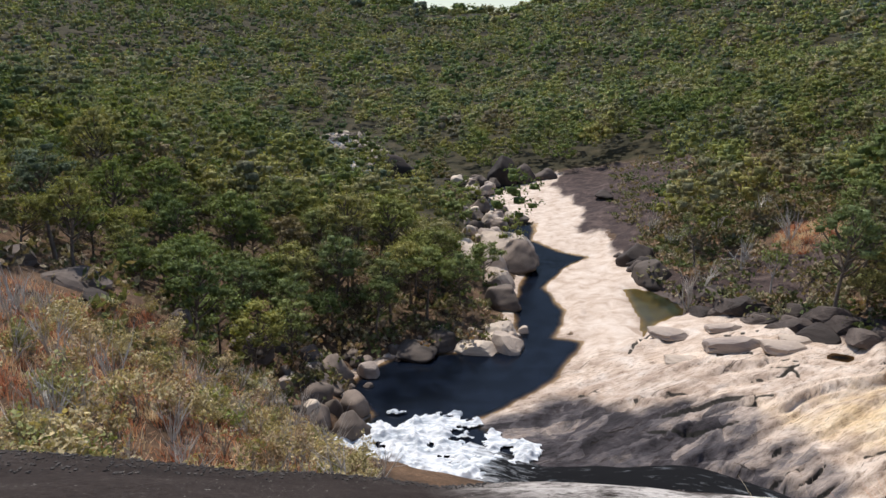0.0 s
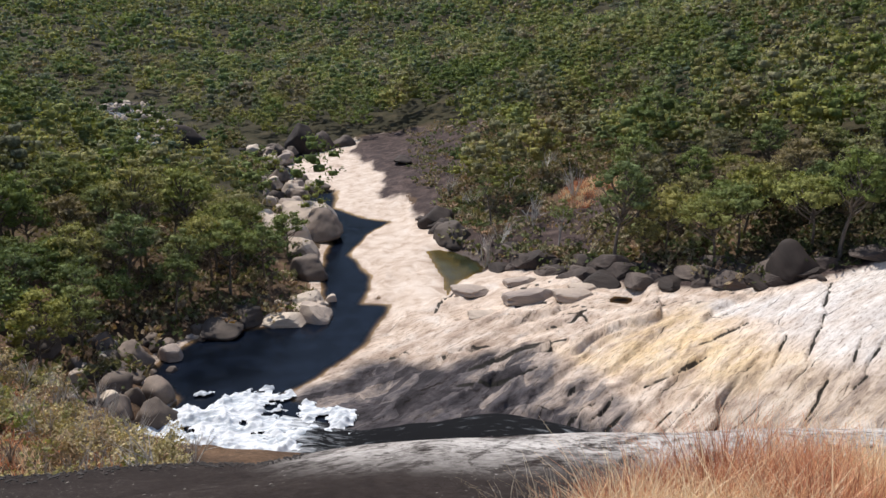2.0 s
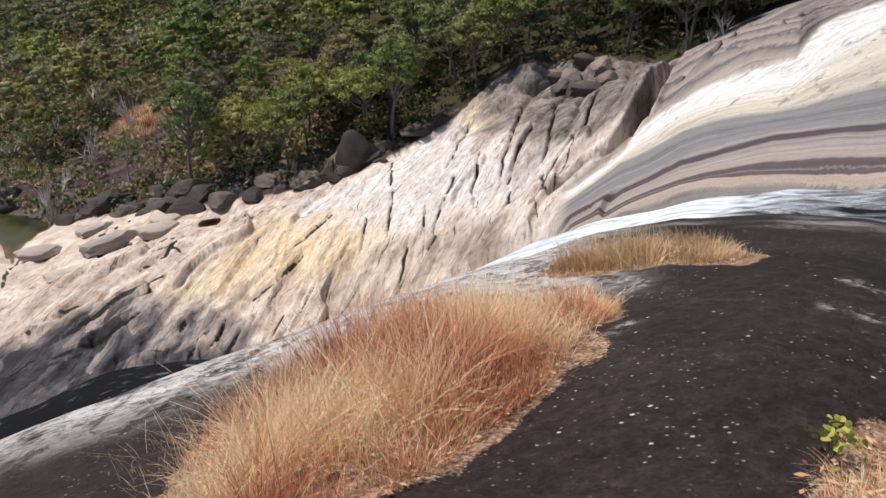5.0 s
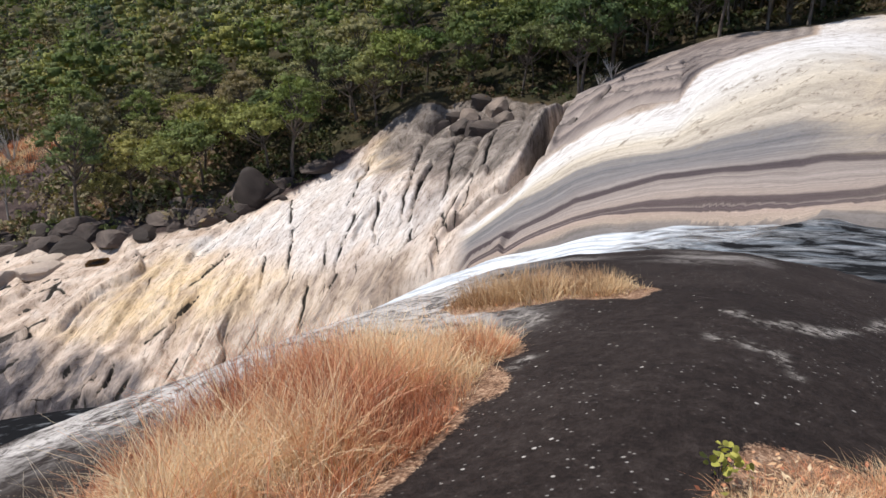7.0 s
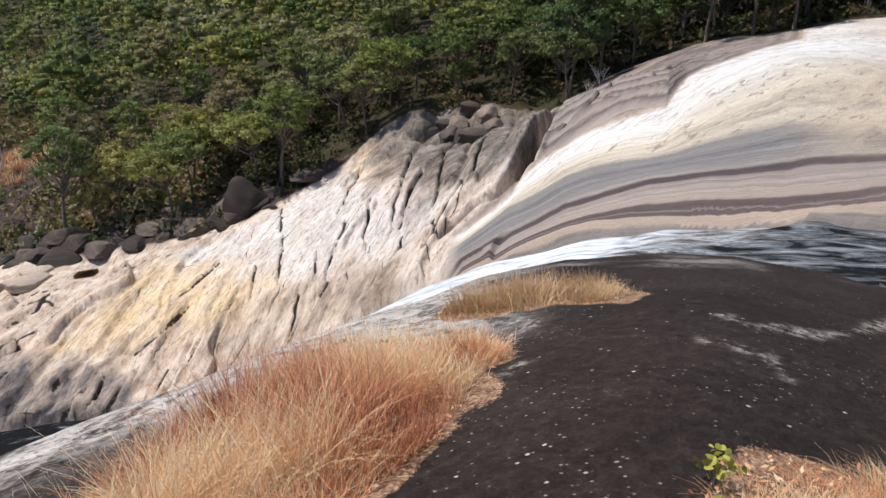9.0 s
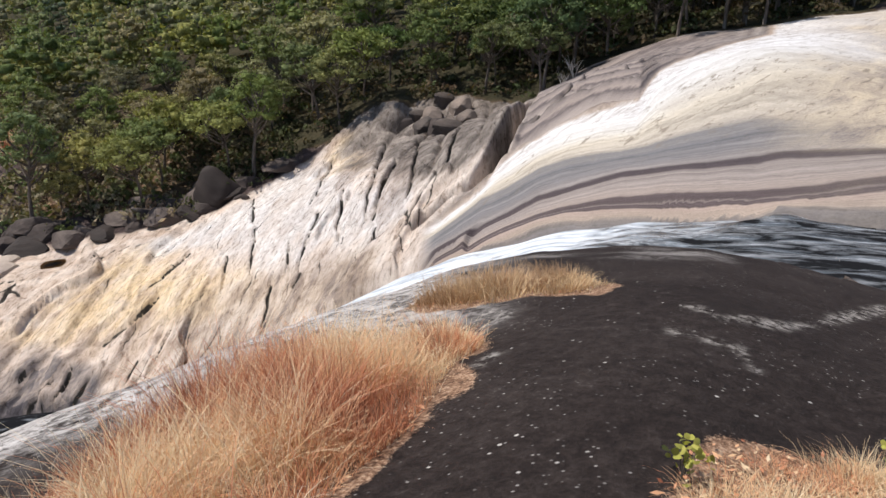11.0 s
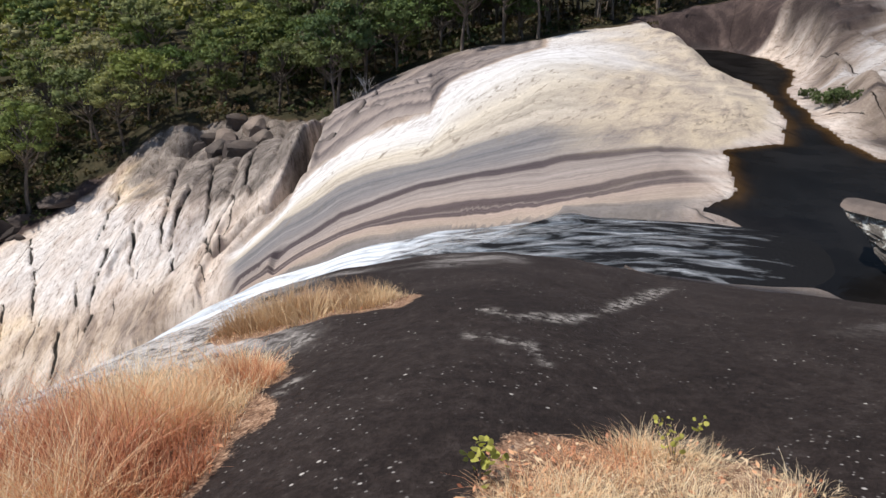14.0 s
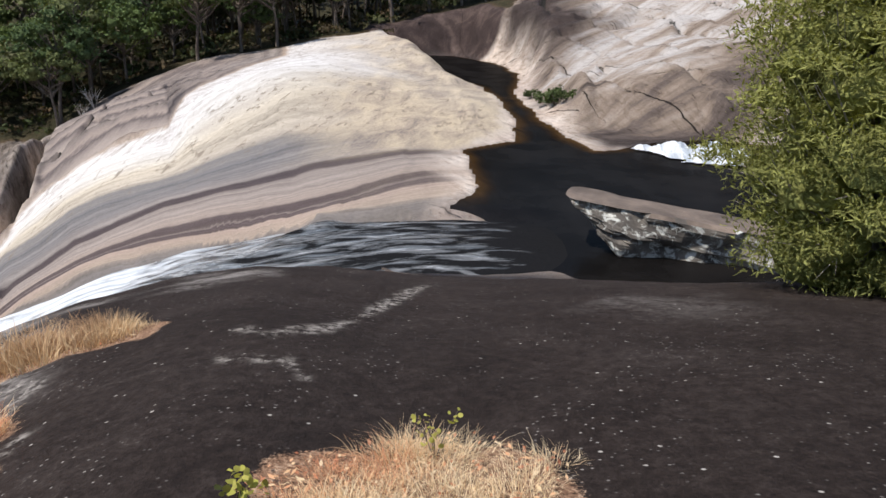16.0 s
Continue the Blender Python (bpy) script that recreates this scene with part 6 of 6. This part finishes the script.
def burnt_litter():
    """Charred lumps and twigs along the dome's rim above the dry slope."""
    rng = np.random.default_rng(63)
    chunks = []
    for n in range(900):
        az, r = radians(rng.uniform(-36, 4)), rng.uniform(7.6, 10.6)
        x, y = r * math.sin(az), r * math.cos(az)
        chunks.append(clump(n, np.array([x, y, height(x, y) + 0.01]), rng.uniform(0.008, 0.028), 1, 0.5, 0.5))
    tagged(new("burnt_litter", make_mesh("burnt_litter", *join(chunks), CHAR)), "charred black litter along the dome's rim", "litter", kind="stuff")


burnt_litter()


# a low green sedge at the upper pool's edge
sedge = shrub_meshes(330, 0.9, 1.6, 420, LEAF_SCRUB)
for x, y, size in ((43.6, -7.4, 1.0), (45.0, -7.2, 0.8), (42.4, -7.8, 0.7), (49.5, -6.8, 0.6)):
    t = thing("sedge", x, y, max(height(x, y), HIGH_POOL - 0.1), x, size)
    tagged(t, "low green sedge at the upper pool's edge", "plant", "pool-edge sedges")
    part("woody_frame", sedge[0], t)
    part("leaves", sedge[1], t)


# ---------------------------------------------------------------- dry grass on the dome
def grass(name, label, ring, count, tall, seed, material, lean=0.35, thick=0.006, joints=4, tuft=0.16):
    """A patch of thin bent blades inside an outline on the plan, fanning out of tufts of uneven height."""
    rng = np.random.default_rng(seed)
    ring = np.array(ring, float)
    lo, hi = ring.min(0), ring.max(0)
    many = int((hi - lo).prod() / (tuft * 1.5) ** 2) + 8
    cx, cy = rng.uniform(lo[0], hi[0], many), rng.uniform(lo[1], hi[1], many)
    ok = inside(cx, cy, ring) > 0.02
    cx, cy = cx[ok], cy[ok]
    vigour, shade = rng.uniform(0.55, 1.25, len(cx)) + 0.3 * fbm(cx, cy, tuft * 7, seed + 1, 2), rng.random(len(cx))
    pick = rng.integers(0, len(cx), count * 2)
    off = rng.normal(size=(count * 2, 2)) * tuft * 0.75
    x, y = cx[pick] + off[:, 0], cy[pick] + off[:, 1]
    s = inside(x, y, ring) + 0.9 * tuft * fbm(x, y, tuft * 5, seed + 7, 3)
    ok = s > 0.0
    x, y, s, pick, off = x[ok][:count], y[ok][:count], s[ok][:count], pick[ok][:count], off[ok][:count]
    z, _ = terrain(x, y)
    n = len(x)
    h = tall * rng.uniform(0.40, 1.1, n) * (0.35 + 0.65 * smooth(0, tall, s)) * vigour[pick]
    a = np.arctan2(off[:, 1], off[:, 0]) + rng.normal(size=n) * 0.7
    bend = lean * rng.uniform(0.2, 1.3, n) * (0.4 + 0.9 * np.minimum(1, np.hypot(off[:, 0], off[:, 1]) / tuft))
    t = np.linspace(0, 1, joints)
    px = x[:, None] + np.cos(a)[:, None] * (bend * h)[:, None] * t ** 1.8
    py = y[:, None] + np.sin(a)[:, None] * (bend * h)[:, None] * t ** 1.8
    pz = z[:, None] + h[:, None] * t * (1 - 0.25 * (bend[:, None] * t) ** 2) - 0.02
    w = thick * (1 - 0.85 * t)[None] * rng.uniform(0.6, 1.3, n)[:, None]
    b = a + rng.uniform(0.6, 2.4, n)
    sx, sy = np.cos(b)[:, None] * w, np.sin(b)[:, None] * w
    v = np.stack([np.stack([px - sx, py - sy, pz], -1), np.stack([px + sx, py + sy, pz], -1)], 2).reshape(-1, 3)
    base = np.arange(n)[:, None] * joints * 2
    k = np.arange(joints - 1)[None] * 2
    f = np.stack([base + k, base + k + 1, base + k + 3, base + k + 2], -1).reshape(-1, 4)
    hue = np.clip(0.5 + 1.3 * fbm(x, y, 1.1, seed + 3, 2) + 0.5 * (shade[pick] - 0.5), 0, 1)
    me = make_mesh(name, v, f, material, False, tint=np.repeat(hue, joints * 2))
    return tagged(new(name, me), label, "grass", kind="stuff")


grass("tall_dry_grass", "tall orange and straw-coloured dry grass on the dome", PATCH_1, 21000, 0.54, 31, STRAW, 0.7, 0.0036)
WISPS = polar([(14, 3.2), (19, 4.6), (28, 5.9), (38, 6.7), (48, 7.0), (57, 6.8), (62.5, 6.0), (60, 5.0), (55, 3.9), (45, 2.9), (30, 2.3), (20, 2.4)])
grass("wispy_grass", "sparse pale seed stalks standing over the dry grass", WISPS, 700, 0.80, 36, PALE_STRAW, 0.75, 0.0026, 5, 0.2)
grass("golden_dry_grass", "low golden dry grass on the dome's brow", PATCH_2, 6000, 0.36, 32, GOLD, 0.7, 0.0048, 4, 0.22)
grass("short_dry_grass", "short matted dry grass with fallen leaves", PATCH_3, 7000, 0.15, 33, STRAW, 1.2, 0.0021, 4, 0.15)


SLOPE = polar([(-37, 18), (-37, 56), (-30, 54), (-22, 56), (-15, 52), (-10, 50), (-8, 42), (-9, 26), (-20, 17)])
BANK_GRASS = [(44, 99), (47, 96.5), (52, 97.5), (56, 101), (56, 107), (51, 109), (46, 105)]
grass("bank_grass", "dry orange grass on the scrubby bank", BANK_GRASS, 2600, 0.9, 35, STRAW, 0.7, 0.05, 3, 0.6)
grass("slope_grass", "dry straw-coloured grass among the slope's shrubs", SLOPE, 20000, 0.8, 34, STRAW, 0.7, 0.024, 3, 0.5)


def fallen_leaves():
    """Curled dead leaves lying in the litter."""
    rng = np.random.default_rng(61)
    chunks = []
    for ring, count, size in ((PATCH_3, 330, 0.044), (PATCH_1, 420, 0.05), (PATCH_2, 60, 0.05)):
        ring = np.array(ring)
        x, y = rng.uniform(ring[:, 0].min() - 0.2, ring[:, 0].max() + 0.2, count * 6), rng.uniform(ring[:, 1].min() - 0.2, ring[:, 1].max() + 0.2, count * 6)
        s = inside(x, y, ring)
        ok = (s > 0.0 - 0.10 * rng.random(len(s)) ** 3) & (s < 0.6 if ring is not PATCH_3 else True)
        x, y = x[ok][:count], y[ok][:count]
        z, _ = terrain(x, y)
        way = unit(rng, len(x)) * np.array([1, 1, 0.35])
        side = np.cross(way, np.array([0, 0, 1.0]) + 0.5 * unit(rng, len(x)))
        side /= np.linalg.norm(side, axis=1)[:, None]
        chunks.append(blades(np.stack([x, y, z + 0.03], 1), way, side, size * rng.uniform(0.6, 1.6, len(x)), 0.4 * size * rng.uniform(0.7, 1.3, len(x))))
    v, f = join(chunks)
    me = make_mesh("fallen_leaves", v, f, STRAW, False, tint=np.repeat(rng.random(len(f)), 4))
    tagged(new("fallen_leaves", me), "tan and orange dead leaves lying in the litter", "leaves", kind="stuff")


fallen_leaves()


# ---------------------------------------------------------------- the willowy bush on the dome's edge
def big_bush():
    rng = np.random.default_rng(41)
    x, y = 12.4 * math.sin(radians(123.0)), 12.4 * math.cos(radians(123.0))
    t = thing("bush", x, y, height(x, y))
    tagged(t, "large dense willow-leaved green bush on the dome's edge", "bush")
    wood, tips, sizes = [], [], []
    for n in range(90):
        a, u = n * 2.4, (n + 0.5) / 90
        h = 0.15 + 5.5 * u
        o = 2.35 * math.sqrt(max(0.08, 1 - ((h - 2.4) / 3.5) ** 2)) * rng.uniform(0.55, 1.0)
        tip = np.array([math.cos(a) * o, math.sin(a) * o, h])
        mid = tip * np.array([0.45, 0.45, 0.55]) + rng.normal(size=3) * 0.12
        wood.append(tube([(rng.normal() * 0.15, rng.normal() * 0.15, -0.3), mid, tip], [0.045, 0.025, 0.006], 5))
        for _ in range(3):
            e = tip + rng.normal(size=3) * 0.3
            wood.append(tube([mid, (mid + e) / 2 + rng.normal(size=3) * 0.1, e], [0.014, 0.009, 0.003], 4))
        tips.append(tip)
        sizes.append(rng.uniform(0.5, 0.75))
    part("trunk", make_mesh("trunk", *join(wood), BARK_GREY, True), t, "pale grey twigs")
    inner = [clump(400 + n, tips[n] * np.array([0.70, 0.70, 0.92]), sizes[n] * 0.72) for n in range(len(tips))]
    part("leaves", make_mesh("leaves", *join([crown_leaves(rng, np.array(tips), np.array(sizes), 64000, 0.125, 0.028, 0.1)] + inner), LEAF_BUSH), t)


big_bush()


# ---------------------------------------------------------------- two young plants beside the camera
def young_plant(az, d, tall, stems, leaf_size, count, seed):
    rng = np.random.default_rng(seed)
    x, y = d * math.sin(radians(az)), d * math.cos(radians(az))
    t = thing("young_plant", x, y, height(x, y))
    tagged(t, "young plant with round lime-green leaves in dry grass", "plant", "young plants")
    tips = []
    for n in range(stems):
        a = n * 2.4 + rng.uniform(0, 1)
        tip = np.array([math.cos(a) * tall * 0.4 * rng.uniform(0.3, 1), math.sin(a) * tall * 0.4 * rng.uniform(0.3, 1), tall * rng.uniform(0.6, 1)])
        part("stem", make_mesh("stem", *tube([(0, 0, -0.02), tip * 0.5 + np.array([0, 0, 0.02]), tip], [0.004, 0.003, 0.0015], 5), BARK), t)
        tips += [tip, tip * np.array([0.8, 0.8, 0.75])]
    ang = np.linspace(0, 2 * np.pi, 9)[:-1]
    rim = np.stack([np.cos(ang), np.sin(ang) * 0.85, 0.15 * np.cos(2 * ang)], 1) * leaf_size * 0.5
    v = np.concatenate([[[0, 0, 0]], rim])
    f = np.array([(0, 1 + k, 1 + (k + 1) % 8) for k in range(8)])
    leaf = make_mesh("leaf", v, f, LEAF_LIME, True)
    for n in range(count):
        p = tips[rng.integers(len(tips))] + rng.normal(size=3) * leaf_size * 0.8
        ob = part("leaf", leaf, t)
        ob.matrix_basis = Matrix.LocRotScale(p, Euler((rng.uniform(-0.9, 0.9), rng.uniform(-0.9, 0.9), rng.uniform(0, 6.28))), [rng.uniform(0.7, 1.2)] * 3)


young_plant(78.6, 3.05, 0.17, 5, 0.042, 38, 51)
young_plant(94.0, 3.75, 0.33, 4, 0.028, 34, 52)


# ---------------------------------------------------------------- the lichened block at the pool's edge
def lichen_block():
    t = thing("split_block", 19.3, -6.7, 25.2, math.atan2(-0.956, -0.29))
    tagged(t, "long split granite block with lichened flanks in the upper pool", "boulder")
    bm = bmesh.new()
    bmesh.ops.create_cube(bm, size=1.0)
    bmesh.ops.subdivide_edges(bm, edges=bm.edges[:], cuts=17, use_grid_fill=True)
    for p in bm.verts:
        x, y, z = p.co
        c = Vector((x * 5.6, y * 1.5, z * 1.5))
        round_off = 1 - 0.10 * (abs(y * 2) ** 4) * (abs(z * 2) ** 4)
        c.x, c.y = c.x * round_off, c.y * round_off
        c.z += 0.80 - 0.10 * c.x
        c.x += 1.9 * (0.5 - z) ** 1.3 * max(0.0, -2 * x) ** 2
        if z < 0:
            c.y *= 0.82
        n = noise.noise(c * 0.9) * 0.20 + noise.noise(c * 2.7) * 0.09 + noise.noise(c * 7) * 0.03
        if z < 0.49:
            c.x += n * 1.4 * (1 if x > 0 else -1)
            c.y += n * 1.8 * (1 if y > 0 else -1)
        else:
            c.z += n * 0.22
        p.co = c
    me = bpy.data.meshes.new("block")
    for f in bm.faces:
        f.smooth = False
        f.material_index = 1 if f.normal.z > 0.65 else 0
    bm.normal_update()
    for f in bm.faces:
        f.material_index = 1 if f.normal.z > 0.7 else 0
    bm.to_mesh(me)
    bm.free()
    me.materials.append(STONE_LICHEN)
    me.materials.append(STONE_GREY)
    part("block", me, t)


lichen_block()
